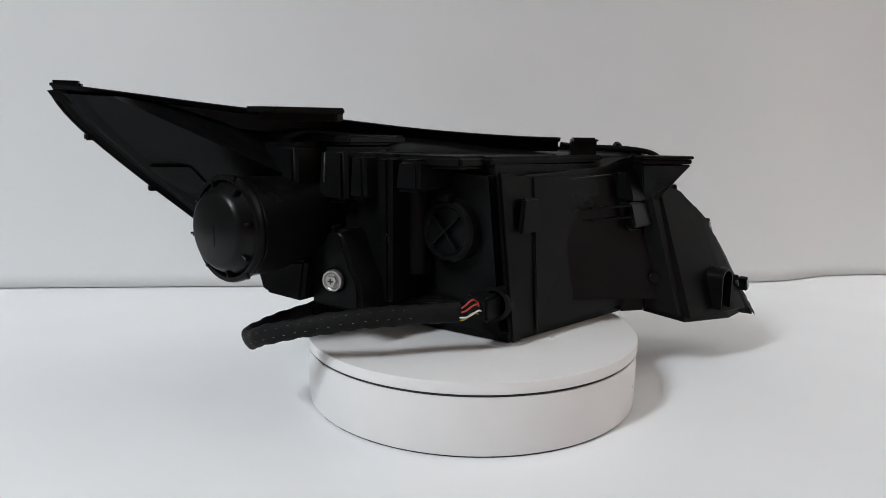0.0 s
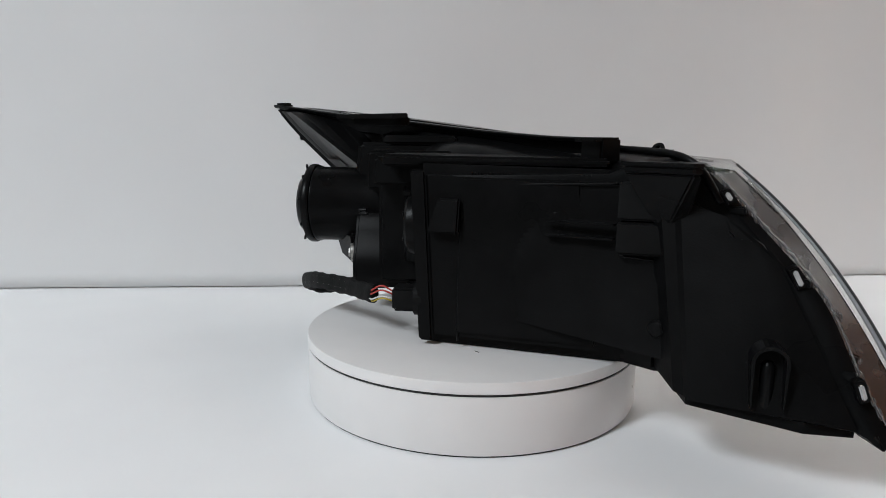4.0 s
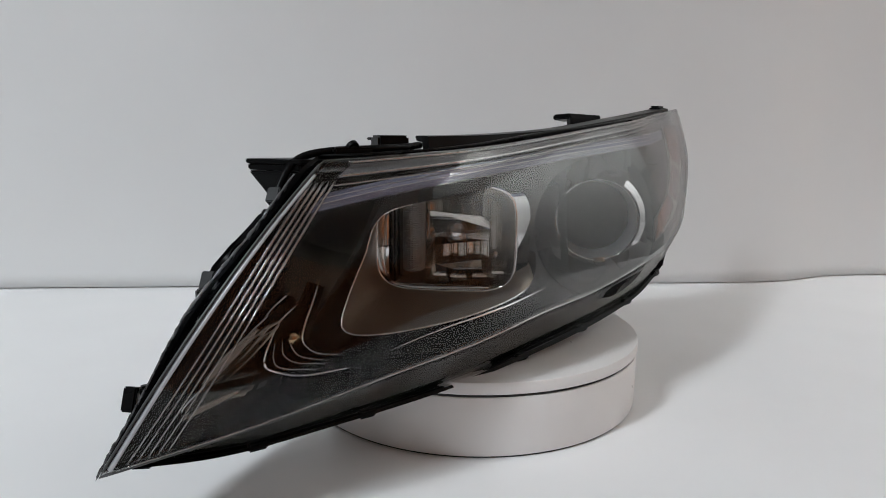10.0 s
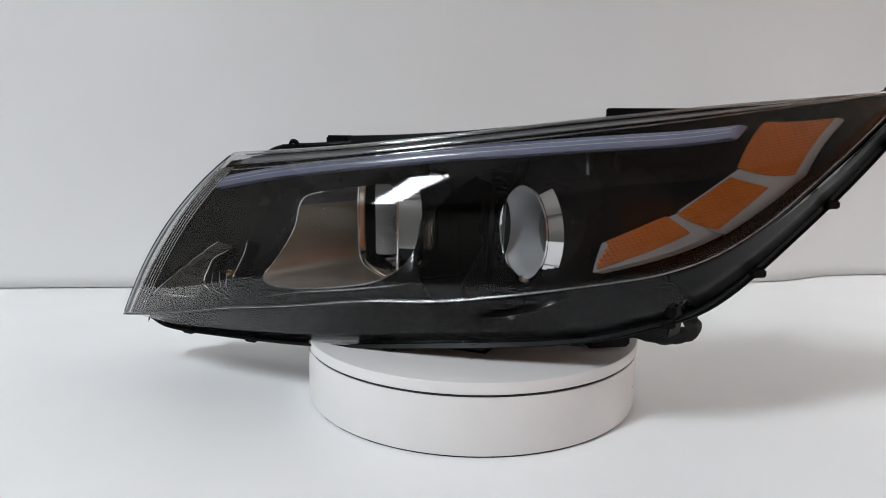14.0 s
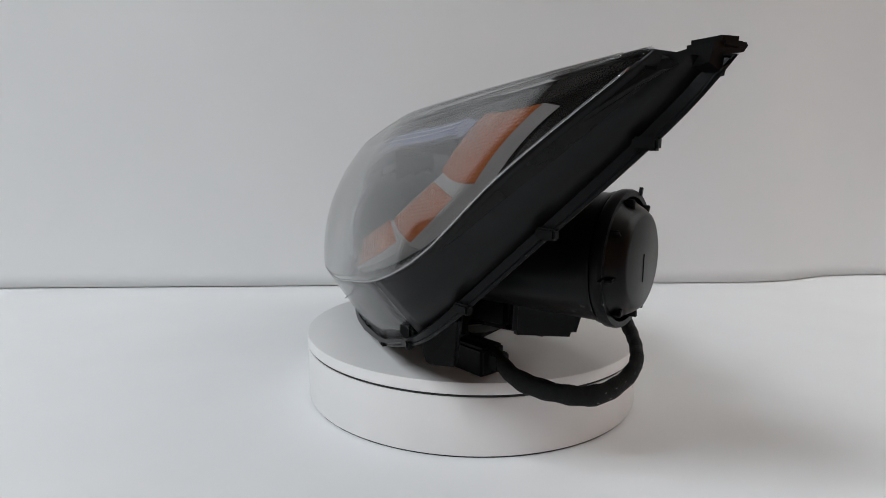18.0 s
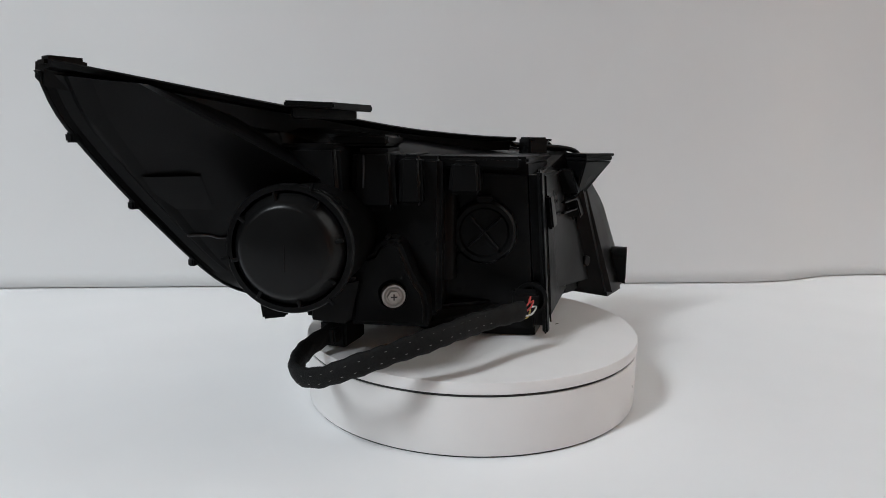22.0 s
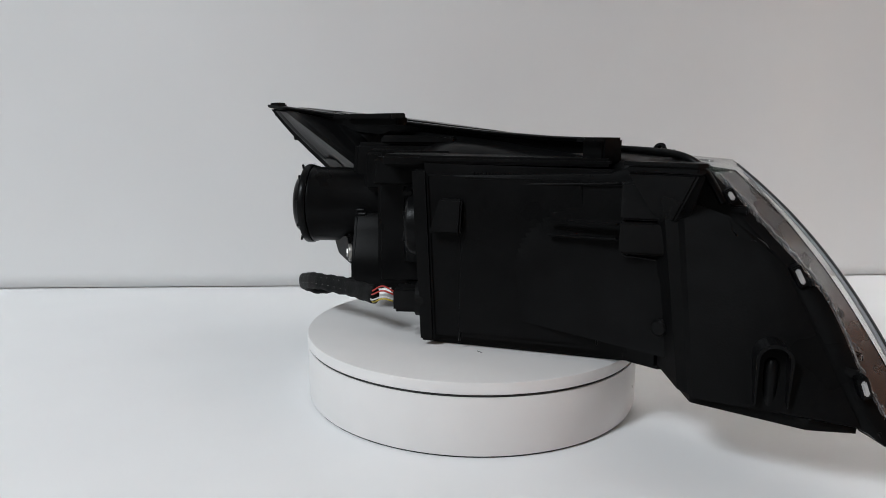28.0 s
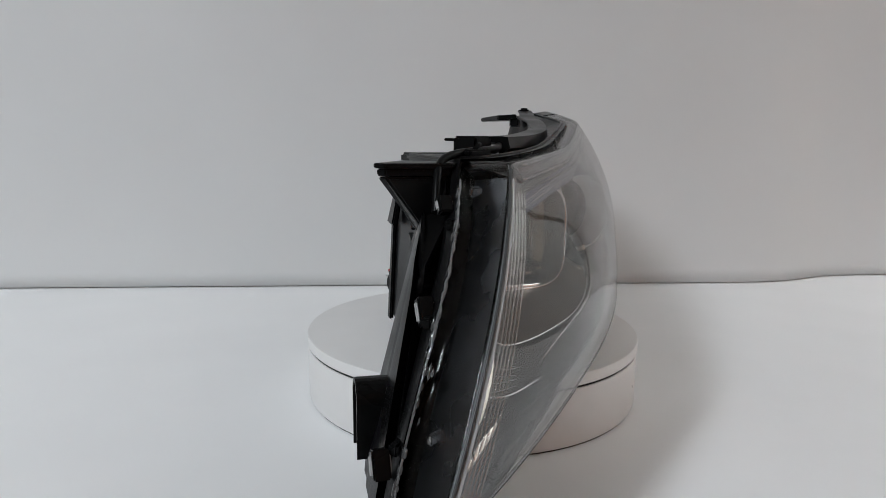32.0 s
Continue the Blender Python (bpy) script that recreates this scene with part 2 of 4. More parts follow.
def backdrop_line(x):
    """How far back the backdrop's foot stands at x: straight, with a slack wave at one end."""
    y = 0.389 + 0.077 * x
    if x > 0.40:
        y += 0.050 * (1 / (1 + math.exp(-(x - 0.545) / 0.028))) - 0.0003
    return y


def backdrop():
    xs = [-0.98 + 1.96 * i / 160 for i in range(161)]
    zs = [0.0015, 0.02, 0.04, 0.06, 0.09, 0.12, 0.16, 0.2, 0.25, 0.3, 0.36, 0.42, 0.56, 0.72, 0.9]
    verts, faces = [], []
    for z in zs:
        for x in xs:
            w = max(0.0, 1 - z / 0.5)
            verts.append((x, 0.389 + 0.077 * x + (backdrop_line(x) - 0.389 - 0.077 * x) * w + 0.070 * (1 - math.exp(-z / 0.2)), z))
    n = len(xs)
    for r in range(len(zs) - 1):
        for i in range(n - 1):
            faces.append((r * n + i, r * n + i + 1, (r + 1) * n + i + 1, (r + 1) * n + i))
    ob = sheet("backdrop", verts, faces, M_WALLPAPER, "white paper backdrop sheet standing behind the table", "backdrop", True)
    thick(ob, 0.0012, 1.0)


# ---- turntable ----
R = 0.140


def turntable():
    thing = tagged(new("turntable"), "round white plastic motorised display turntable with a thin dark seam", "turntable")
    base = part("base", lathe([(0, 0.0015), (R * 0.992, 0.0015), (R * 0.996, 0.003), (R * 0.997, TOPZ - 0.0123), (R * 0.994, TOPZ - 0.0108), (0, TOPZ - 0.0108)], (0, 0, 0), (0, 0, 1), 128), M_TURN, thing, smooth=30)
    part("foot_ring", lathe([(0, 0), (R * 0.984, 0), (R * 0.984, 0.0022), (0, 0.0022)], (0, 0, 0), (0, 0, 1), 96), M_SEAM, thing, "dark rubber foot ring", smooth=30)
    part("seam", lathe([(0, TOPZ - 0.0110), (R * 0.986, TOPZ - 0.0110), (R * 0.986, TOPZ - 0.0086), (0, TOPZ - 0.0086)], (0, 0, 0), (0, 0, 1), 96), M_SEAM, thing, "thin dark gap", smooth=30)
    a = math.radians(-26)
    part("sensor_hole", lathe([(0, 0), (0.0009, 0), (0.0009, 0.0012), (0, 0.0012)], (R * 0.988 * math.cos(a), R * 0.988 * math.sin(a), 0.022), (math.cos(a), math.sin(a), 0), 12), M_SEAM, base, "tiny dark hole")
    plate = part("top_plate", lathe([(0, -0.0086), (R * 0.996, -0.0086), (R, -0.0078), (R, -0.0012), (R * 0.9965, -0.0002), (R * 0.99, 0), (0, 0)], (0, 0, 0), (0, 0, 1), 128), M_TURN, thing, "smooth round white top plate", smooth=30)
    plate.location = (0, 0, TOPZ)
    part("scuff_mark", block((0.0659, -0.0369, 0.0001), (0.0045, 0.0008, 0.0003), 0, 12), M_SEAM, plate, "short dark scuff")
    part("scuff_mark", block((-0.0420, 0.0820, 0.0001), (0.0020, 0.0006, 0.0003), 0, 50), M_SEAM, plate, "short dark scuff")
    return thing, plate


# ---- headlight: its outer curves ----
FWD = np.array([0.6, 0.8, 0.0])
BACK = Vector((-0.6, -0.8, 0.0))
def spline(pts, n):
    """n points along a smooth curve through pts, evenly by length."""
    p = np.array(pts, float)
    q = np.vstack([2 * p[0] - p[1], p, 2 * p[-1] - p[-2]])
    out = []
    for i in range(1, len(q) - 2):
        a, b, c, d = q[i - 1], q[i], q[i + 1], q[i + 2]
        for t in np.linspace(0, 1, 24, endpoint=False):
            out.append(0.5 * (2 * b + (c - a) * t + (2 * a - 5 * b + 4 * c - d) * t * t + (3 * b - a - 3 * c + d) * t ** 3))
    out.append(p[-1])
    out = np.array(out)
    s = np.concatenate([[0], np.cumsum(np.linalg.norm(np.diff(out, axis=0), axis=1))])
    g = np.linspace(0, s[-1], n)
    return np.stack([np.interp(g, s, out[:, k]) for k in range(3)], 1)


# the clear cover: top edge, crease under the front face, and the rim where it meets the housing
TOP = [(.170, .103, .147), (.135, .1025, .149), (.062, .097, .154), (0, .084, .1605), (-.0785, .0635, .170), (-.136, .046, .1766),
       (-.197, .0135, .184), (-.249, -.014, .189), (-.300, -.046, .1945)]
CREASE = [(.296, .127, -.003), (.221, .136, .010), (.150, .141, .025), (.085, .139, .035), (.026, .130, .0445), (-.041, .113, .050),
          (-.122, .092, .065), (-.1785, .0665, .078), (-.218, .040, .101), (-.259, .0055, .144), (-.300, -.046, .1935)]
RIM_TOP = [(.157, .066, .147), (.13, .080, .148), (.06, .080, .152), (-.005, .068, .159), (-.085, .048, .168), (-.142, .030, .175),
           (-.203, -.004, .182), (-.254, -.032, .187), (-.303, -.066, .192)]
RIM_LOW = [(.290, .098, -.012), (.2357, .1195, -.008), (.1775, .116, -.007), (.078, .1076, -.001), (-.0246, .092, .012), (-.105, .072, .022), (-.150, .058, .033),
           (-.197, .037, .054), (-.2490, -.0060, .1085), (-.291, -.049, .1625), (-.3035, -.069, .190)]
RIM_IN = [(.290, .098, -.012), (.268, .094, .022), (.242, .093, .065), (.203, .0845, .105), (.172, .072, .137), (.157, .066, .147)]
N = 200
_T, _K = spline(TOP, N), spline(CREASE, N)


def front(a, b, deep=0.0):
    """A point of the cover's front face: a from the inboard edge to the tip, b from the top edge down; deep: metres behind it."""
    i = a * (N - 1)
    f = np.array([np.interp(i, np.arange(N), _T[:, k]) for k in range(3)])
    g = np.array([np.interp(i, np.arange(N), _K[:, k]) for k in range(3)])
    h = np.linalg.norm(f - g)
    m = f * (1 - b) + g * b
    n = np.array([0.6, 0.78, 0.18])
    t = min(1.0, max(0.0, a / 0.3))
    k = 0.068 + 0.062 * t * t * (3 - 2 * t)
    c = min(1.0, max(0.0, b))
    swell = 4 * c * (1 - c) * (1 + 0.5 * (0.5 - c) * (1 - t))
    return m + n * (k * h * swell - deep)


def smooth_step(x, lo, hi):
    t = min(1.0, max(0.0, (x - lo) / (hi - lo)))
    return t * t * (3 - 2 * t)


def liner(a, b, extra=0.0):
    """A point of the black liner behind the cover."""
    fade = 1 - 0.70 * smooth_step(a, 0.62, 0.84)
    inner = 0.05 + 1.32 * smooth_step(a, 0.008, 0.09) - 0.37 * smooth_step(a, 0.16, 0.32)
    return front(a, b, 0.0045 + 0.0475 * fade * inner * math.sin(math.pi * min(1, max(0, b))) ** 0.6 + extra)


NT, NL, NI = 72, 84, 30
RIM = np.vstack([spline(RIM_TOP, NT)[:-1], spline(RIM_LOW, NL)[::-1][:-1], spline(RIM_IN, NI)[:-1]])


def edge_loop(deep=0.0):
    """The front face's outline, in step with RIM."""
    top = [front(a, 0.0, deep) for a in np.linspace(0, 1, NT)][:-1]
    low = [front(a, 1.0, deep) for a in np.linspace(1, 0, NL)][:-1]
    ins = [front(0.0, b, deep) for b in np.linspace(1, 0, NI)][:-1]
    return np.array(top + low + ins)


def grid(fn, a0, a1, b0, b1, na, nb):
    bm = bmesh.new()
    v = [[bm.verts.new(fn(a, b)) for b in np.linspace(b0, b1, nb)] for a in np.linspace(a0, a1, na)]
    for i in range(na - 1):
        for j in range(nb - 1):
            bm.faces.new((v[i][j], v[i + 1][j], v[i + 1][j + 1], v[i][j + 1]))
    return bm


def in_poly(p, poly):
    hit, n = False, len(poly)
    for i in range(n):
        (x1, y1), (x2, y2) = poly[i], poly[(i + 1) % n]
        if (y1 > p[1]) != (y2 > p[1]) and p[0] < (x2 - x1) * (p[1] - y1) / (y2 - y1) + x1:
            hit = not hit
    return hit


def nearest_on(p, poly):
    best = None
    for i in range(len(poly)):
        a, b = np.array(poly[i]), np.array(poly[(i + 1) % len(poly)])
        t = max(0.0, min(1.0, float(np.dot(p - a, b - a) / max(1e-12, np.dot(b - a, b - a)))))
        q = a + t * (b - a)
        d = float(np.hypot(*(q - p)))
        if best is None or d < best[0]:
            best = (d, q)
    return best[1]


def round_poly(pts, n):
    """A smooth closed outline through pts."""
    p = [(*q, 0) for q in pts]
    c = spline(p[-2:] + p + p[:2], 6 * n)
    k0 = int(np.argmin(np.hypot(c[: 3 * n, 0] - p[0][0], c[: 3 * n, 1] - p[0][1])))
    k1 = 3 * n + int(np.argmin(np.hypot(c[3 * n:, 0] - p[0][0], c[3 * n:, 1] - p[0][1])))
    g = np.linspace(k0, k1, n, endpoint=False).round().astype(int)
    return [(float(c[i, 0]), float(c[i, 1])) for i in g]


# outline of the lamp chamber's mouth in the liner, and of the projector's mouth
MOUTH = round_poly([(.322, .225), (.348, .43), (.370, .635), (.374, .772), (.358, .852), (.30, .865), (.235, .85), (.170, .805), (.122, .725), (.105, .57), (.098, .40), (.092, .26), (.120, .205), (.24, .200)], 96)
RING_C, RING_AXIS, RING_R = np.array([-.0742, .0708, .0953]), np.array([.62, .785, 0.0]), 0.0332


def cover(head):
    """The clear front cover with its skirt, ribs and welded tabs."""
    bm = grid(front, 0, 1, 0, 1, 110, 36)
    p = edge_loop()
    wing = [i for i in range(NT - 10, NT + NL) if RIM[i][0] < -.185]
    order = [(wing[-1] + k) % len(RIM) for k in range(len(RIM) - len(wing) + 2)]
    steps = (0, .12, .35, .65, 1)
    loops = [[p[i] * (1 - t) + RIM[i] * t for i in order] for t in steps]
    lens = part("clear_cover", bm, M_CLEAR, head, "clear glossy plastic front cover", smooth=50)
    thick(lens, 0.0022, -1.0)
    band = part("wing_band", loft([[p[i] * (1 - t) + RIM[i] * t for i in wing] for t in (.03, .1, .4, .44, .48, 1)], closed=False), M_CAP, head, "smooth black side band at the tip", smooth=30)
    thick(band, 0.0016, -1.0)
    skirt = part("cover_skirt", loft(loops, closed=False), M_SKIRT, lens, "clear plastic skirt of the cover", smooth=50)
    thick(skirt, 0.0016, -1.0)
    for a in (.005, .0118, .0186, .0254, .0322):
        pts = [front(a + 0.016 * math.sin(b * 2.5), b, 0.0016) for b in np.linspace(.095, .985, 30)]
        part("rib", tube(pts, [.0009 - .0004 * smooth_step(b, .25, .6) for b in np.linspace(.095, .985, 30)], 6), M_RIB, lens, "fine clear moulded rib", smooth=180)
    # bright moulded line along the top of the cover
    for b0, b1, r in ((.018, .010, .0009), (.074, .052, .0010), (.112, .082, .0005)):
        part("edge_line", tube([front(a, b0 + (b1 - b0) * a, 0.0012) for a in np.linspace(.035, .97, 90)], r, 6), M_RIB, lens, "thin bright moulded line", smooth=180)
    part("edge_line", tube([front(a, 0.995, 0.0005) for a in np.linspace(.01, .985, 90)], 0.0006, 6), M_RIB, lens, "thin bright moulded line", smooth=180)
    part("edge_line", tube([front(0.0045, b, 0.0010) for b in np.linspace(.06, .985, 40)], [.0015 + .0007 * b for b in np.linspace(0, 1, 40)], 8, .6), M_FROST, lens, "pale frosted edge of the cover", smooth=180)
    part("edge_gasket", tube([front(0.0, b, .0006) for b in np.linspace(.02, 1.0, 40)] + [front(a, 1.0, .0006) for a in np.linspace(.01, .20, 20)], .0008, 6), M_TRIM, lens, "thin dark outer edge", smooth=180)
    for x, y, z, s in ((-.0724, .0880, .0395, .0062), (.0779, .1125, .0156, .0056), (.176, .1130, .0060, .0050), (.262, .1080, .030, .006), (.172, .083, .131, .006)):
        part("weld_tab", block((x, y, z), (s * 1.7, s * .5, s), 0.0014, -14, 3), M_RIB, lens, "small clear moulded tab")
    part("moulded_mark", block((.074, .0735, .1512), (.010, .005, .0008), .0003, -8), M_RIB, lens, "small rectangular moulded mark")
    return lens


def bezel(head):
    """The black liner with its two mouths."""
    na, nb = 190, 74
    A, B = np.linspace(.0015, .985, na), np.linspace(.045, .985, nb)
    ax = RING_AXIS / np.linalg.norm(RING_AXIS)
    pos, inside = [], []
    for a in A:
        for b in B:
            hole = in_poly((a, b), MOUTH)
            if hole:
                q = nearest_on(np.array([a, b]), MOUTH)
                p = liner(*q)
            else:
                p = liner(a, b)
                d = p - RING_C
                r = d - ax * np.dot(d, ax)
                if np.linalg.norm(r) < RING_R + .0170:
                    hole = True
                    r = r / max(1e-9, np.linalg.norm(r)) * (RING_R + .0170)
                    p = RING_C + ax * np.dot(d, ax) + r
            pos.append(p)
            inside.append(hole)
    bm = bmesh.new()
    vs = [bm.verts.new(p) for p in pos]
    for i in range(na - 1):
        for j in range(nb - 1):
            k = (i * nb + j, (i + 1) * nb + j, (i + 1) * nb + j + 1, i * nb + j + 1)
            if not all(inside[q] for q in k):
                bm.faces.new([vs[q] for q in k])
    bmesh.ops.delete(bm, geom=[v for v in bm.verts if not v.link_faces], context="VERTS")
    # side wall of the liner back to the rim
    top = [liner(a, .045) for a in np.linspace(.003, .985, NT)][:-1]
    low = [liner(a, .985) for a in np.linspace(.985, .003, NL)][:-1]
    ins = [liner(.003, b) for b in np.linspace(.985, .045, NI)][:-1]
    edge = np.array(top + low + ins)
    back = RIM - FWD * 0.001
    back = back + (np.array([-.02, .03, .09]) - back) * 0.022
    liner_part = part("bezel", bm, M_GLOSS, head, "black inner bezel with two lamp openings", smooth=40)
    part("bezel_side", loft([edge[:NT + NL - 1], (edge * .6 + back * .4)[:NT + NL - 1], back[:NT + NL - 1]], closed=False), M_GLOSS, liner_part, "glossy black side of the bezel", smooth=40)
    i0 = NT + NL - 2
    e, r = np.vstack([edge[i0:], edge[:1]]), np.vstack([RIM[i0:], RIM[:1]])
    r = r + (np.array([.10, .05, .07]) - r) * 0.03
    cut = int(len(e) * .78)
    inward = np.array([.10, .05, .07]) - e
    inward = inward / np.linalg.norm(inward, axis=1)[:, None]
    rows = [e * (1 - t) + r * t + inward * (.0165 * t) for t in (0, .15, .3, .46, .62)]
    part("bezel_band", loft([q[:cut + 1] for q in rows], closed=False), M_SIDE, liner_part, "bright glossy side band of the bezel", smooth=40)
    part("bezel_band", loft([q[cut:] + (np.array([.10, .05, .07]) - q[cut:]) * .008 for q in rows], closed=False), M_SIDE, liner_part, "bright glossy side band of the bezel", smooth=40)
    part("inner_flange", loft([rows[-1], r], closed=False), M_GLOSS, liner_part, "black inner flange", smooth=40)
    part("upper_trim", grid(lambda a, b: front(a, b, .0040 + .002 * math.sin(b * 60)), .035, .965, .020, .064, 120, 7), M_GREYTRIM, liner_part, "thin grey satin upper trim", smooth=40)
    return liner_part


def light_bar(head):
    """The long bluish light guide under the top edge."""
    low = spline([(.028, .21, 0), (.12, .178, 0), (.217, .166, 0), (.33, .164, 0), (.443, .175, 0), (.60, .205, 0), (.766, .258, 0)], 80)
    up = spline([(.033, .135, 0), (.12, .102, 0), (.21, .087, 0), (.32, .084, 0), (.428, .089, 0), (.60, .118, 0), (.776, .167, 0)], 80)
    loops = []
    for k in range(80):
        l, u = low[k], up[k]
        c = [front(u[0], u[1], .012), front(u[0], u[1], .0055)]
        for t in (.2, .4, .6, .8):
            q = u * (1 - t) + l * t
            c.append(front(q[0], q[1], .0045 - .0012 * math.sin(math.pi * t)))
        c += [front(l[0], l[1], .0055), front(l[0], l[1], .012)]
        loops.append(c)
    bm = loft(loops, closed=True)
    n = 8
    bm.verts.ensure_lookup_table()
    bm.faces.new(bm.verts[:n])
    bm.faces.new(bm.verts[-n:])
    guide = part("light_guide", bm, M_BAR, head, "long bluish-white light guide strip", smooth=40)
    for t in (.32, .62):
        pts = [front(*(u[:2] * (1 - t) + l[:2] * t), .0033) for u, l in zip(up, low)]
        part("guide_line", tube(pts, .0003, 5), M_FROST, guide, "fine pale line in the light guide", smooth=180)
    return guide


def tile(poly, deep, depth, n=11, bulge=0.0008, soft=40.0):
    """A four-sided plate on the cover's inner side, corners given as (a, b)."""
    q = [np.array(c) for c in poly]
    bm = bmesh.new()
    v = []
    for i in range(n):
        row = []
        for j in range(n):
            x, y = 2 * i / (n - 1) - 1, 2 * j / (n - 1) - 1
            s, t = .5 + .5 * x * math.sqrt(1 - y * y / soft), .5 + .5 * y * math.sqrt(1 - x * x / soft)
            c = (q[0] * (1 - s) + q[1] * s) * (1 - t) + (q[3] * (1 - s) + q[2] * s) * t
            row.append(bm.verts.new(front(c[0], c[1], deep - bulge * (1 - (2 * s - 1) ** 4) * (1 - (2 * t - 1) ** 4))))
        v.append(row)
    fs = [bm.faces.new((v[i][j], v[i + 1][j], v[i + 1][j + 1], v[i][j + 1])) for i in range(n - 1) for j in range(n - 1)]
    ex = bmesh.ops.extrude_face_region(bm, geom=fs)
    bmesh.ops.translate(bm, vec=Vector((-.6, -.78, -.18)) * depth, verts=[g for g in ex["geom"] if isinstance(g, bmesh.types.BMVert)])
    return bm


AMBER = (((.803, .186), (.887, .335), (.834, .735), (.778, .487)), ((.767, .549), (.803, .728), (.746, .824), (.712, .675)), ((.697, .672), (.717, .795), (.664, .856), (.640, .760)))


def reflectors(head):
    strip = part("reflector_strip", join(tile(((.804, .165), (.893, .324), (.837, .762), (.773, .487)), .0085, .008), tile(((.775, .495), (.838, .755), (.743, .848), (.708, .650)), .0087, .008),
                                         tile(((.712, .655), (.741, .842), (.622, .915), (.633, .760)), .0089, .008)), M_STRIP, head, "milky side reflector backing strip", smooth=40)
    for q in AMBER:
        mid = sum(np.array(c) for c in q) / 4
        q = [mid + (np.array(c) - mid) * 1.09 for c in q]
        part("amber_reflector", tile(q, .0072, .003, soft=14.0), M_AMBER, strip, "amber cross-hatched side reflector", smooth=40)
    tail = part("amber_reflector", tile(((.643, .765), (.667, .856), (.628, .905), (.630, .86)), .0073, .003, soft=9.0), M_AMBER, strip, "amber cross-hatched side reflector", smooth=40)
    return tail


def uvz(u, v, z):
    """A point from its lateral and forward place."""
    return np.array([.8 * u + .6 * v, -.6 * u + .8 * v, z])


def rounded(u0, u1, z0, z1, v, n=96, p=4.0, low_cut=0.0):
    out = []
    for i in range(n):
        t = 2 * math.pi * i / n
        c, s = math.cos(t), math.sin(t)
        u = (u0 + u1) / 2 + (u1 - u0) / 2 * math.copysign(abs(c) ** (2 / p), c)
        z = (z0 + z1) / 2 + (z1 - z0) / 2 * math.copysign(abs(s) ** (2 / p), s)
        out.append(uvz(u, v, z))
    return out


def lamp_chamber(head):
    """The fluted chrome bowl with its bulb shield and the tunnel round it."""
    rim = np.array(rounded(-.0368, .066, .0485, .127, .081, p=4.6))
    mouth = np.array([liner(*q) for q in MOUTH])

    def ordered(loop):
        u, z = loop @ np.array([.8, -.6, 0]), loop[:, 2]
        k = int(np.argmin(np.abs(np.arctan2(z - .088, u - .013))))
        loop = np.roll(loop, -k, axis=0)
        u, z = loop @ np.array([.8, -.6, 0]), loop[:, 2]
        return loop if np.sum(u * np.roll(z, -1) - np.roll(u, -1) * z) > 0 else np.roll(loop[::-1], 1, axis=0)

    def by_angle(loop, n=120):
        """The same outline with points at even angles about the lamp's axis."""
        loop = ordered(loop)
        u, z = loop @ np.array([.8, -.6, 0]), loop[:, 2]
        ang = np.unwrap(np.arctan2(z - .088, u - .013))
        g = np.linspace(ang[0], ang[0] + 2 * math.pi, n, endpoint=False)
        full = np.concatenate([ang, [ang[0] + 2 * math.pi]])
        pts = np.vstack([loop, loop[:1]])
        return np.stack([np.interp(g, full, pts[:, k]) for k in range(3)], 1), g

    rim, g = by_angle(rim)
    mouth, _ = by_angle(mouth)
    n = len(rim)
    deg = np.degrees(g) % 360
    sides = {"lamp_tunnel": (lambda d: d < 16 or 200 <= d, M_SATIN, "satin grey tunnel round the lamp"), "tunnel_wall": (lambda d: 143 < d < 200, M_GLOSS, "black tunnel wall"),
             # same tunnel, but the corner's tone is dulled where a bright reflection fell
             "tunnel_corner": (lambda d: 16 <= d < 62, M_GREYTRIM, "upper corner of the lamp tunnel, greyed to hold down its reflection"),
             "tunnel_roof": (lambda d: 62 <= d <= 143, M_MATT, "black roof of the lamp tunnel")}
    step = uvz(-.010, -.0155, 0)
    back = np.array([p + step * smooth_step(d, 136, 141) * (1 - smooth_step(d, 203, 208)) for p, d in zip(rim, deg)])
    loops = [mouth, mouth * .97 + back * .03, mouth * .5 + back * .5, back]
    made = {}
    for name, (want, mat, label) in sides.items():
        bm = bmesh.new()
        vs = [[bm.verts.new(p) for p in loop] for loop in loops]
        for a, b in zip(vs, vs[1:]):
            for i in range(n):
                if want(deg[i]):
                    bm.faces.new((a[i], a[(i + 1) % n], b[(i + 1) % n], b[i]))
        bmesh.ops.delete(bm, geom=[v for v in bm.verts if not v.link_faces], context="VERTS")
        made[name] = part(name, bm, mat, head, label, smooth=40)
    tunnel = made["lamp_tunnel"]
    side = [i for i in range(n) if 141 < deg[i] < 203]
    cut = [i for i in side if deg[i] < 194]
    part("chrome_strip", thick_bm(loft([[rim[i] for i in cut], [back[i] for i in cut]], closed=False), .0004), M_CHROME, tunnel, "upright chrome side strip", smooth=30)
    part("strip_foot", loft([[rim[i] for i in side[len(cut) - 1:]], [back[i] for i in side[len(cut) - 1:]]], closed=False), M_GLOSS, tunnel, "black foot of the strip")
    low = [i for i in range(n) if deg[i] < 55 or deg[i] > 205]
    low.sort(key=lambda i: (deg[i] - 205) % 360)
    part("trim_line", tube([Vector(mouth[i]) for i in low], 0.0006, 6), M_CHROME, tunnel, "thin bright edge", smooth=180)
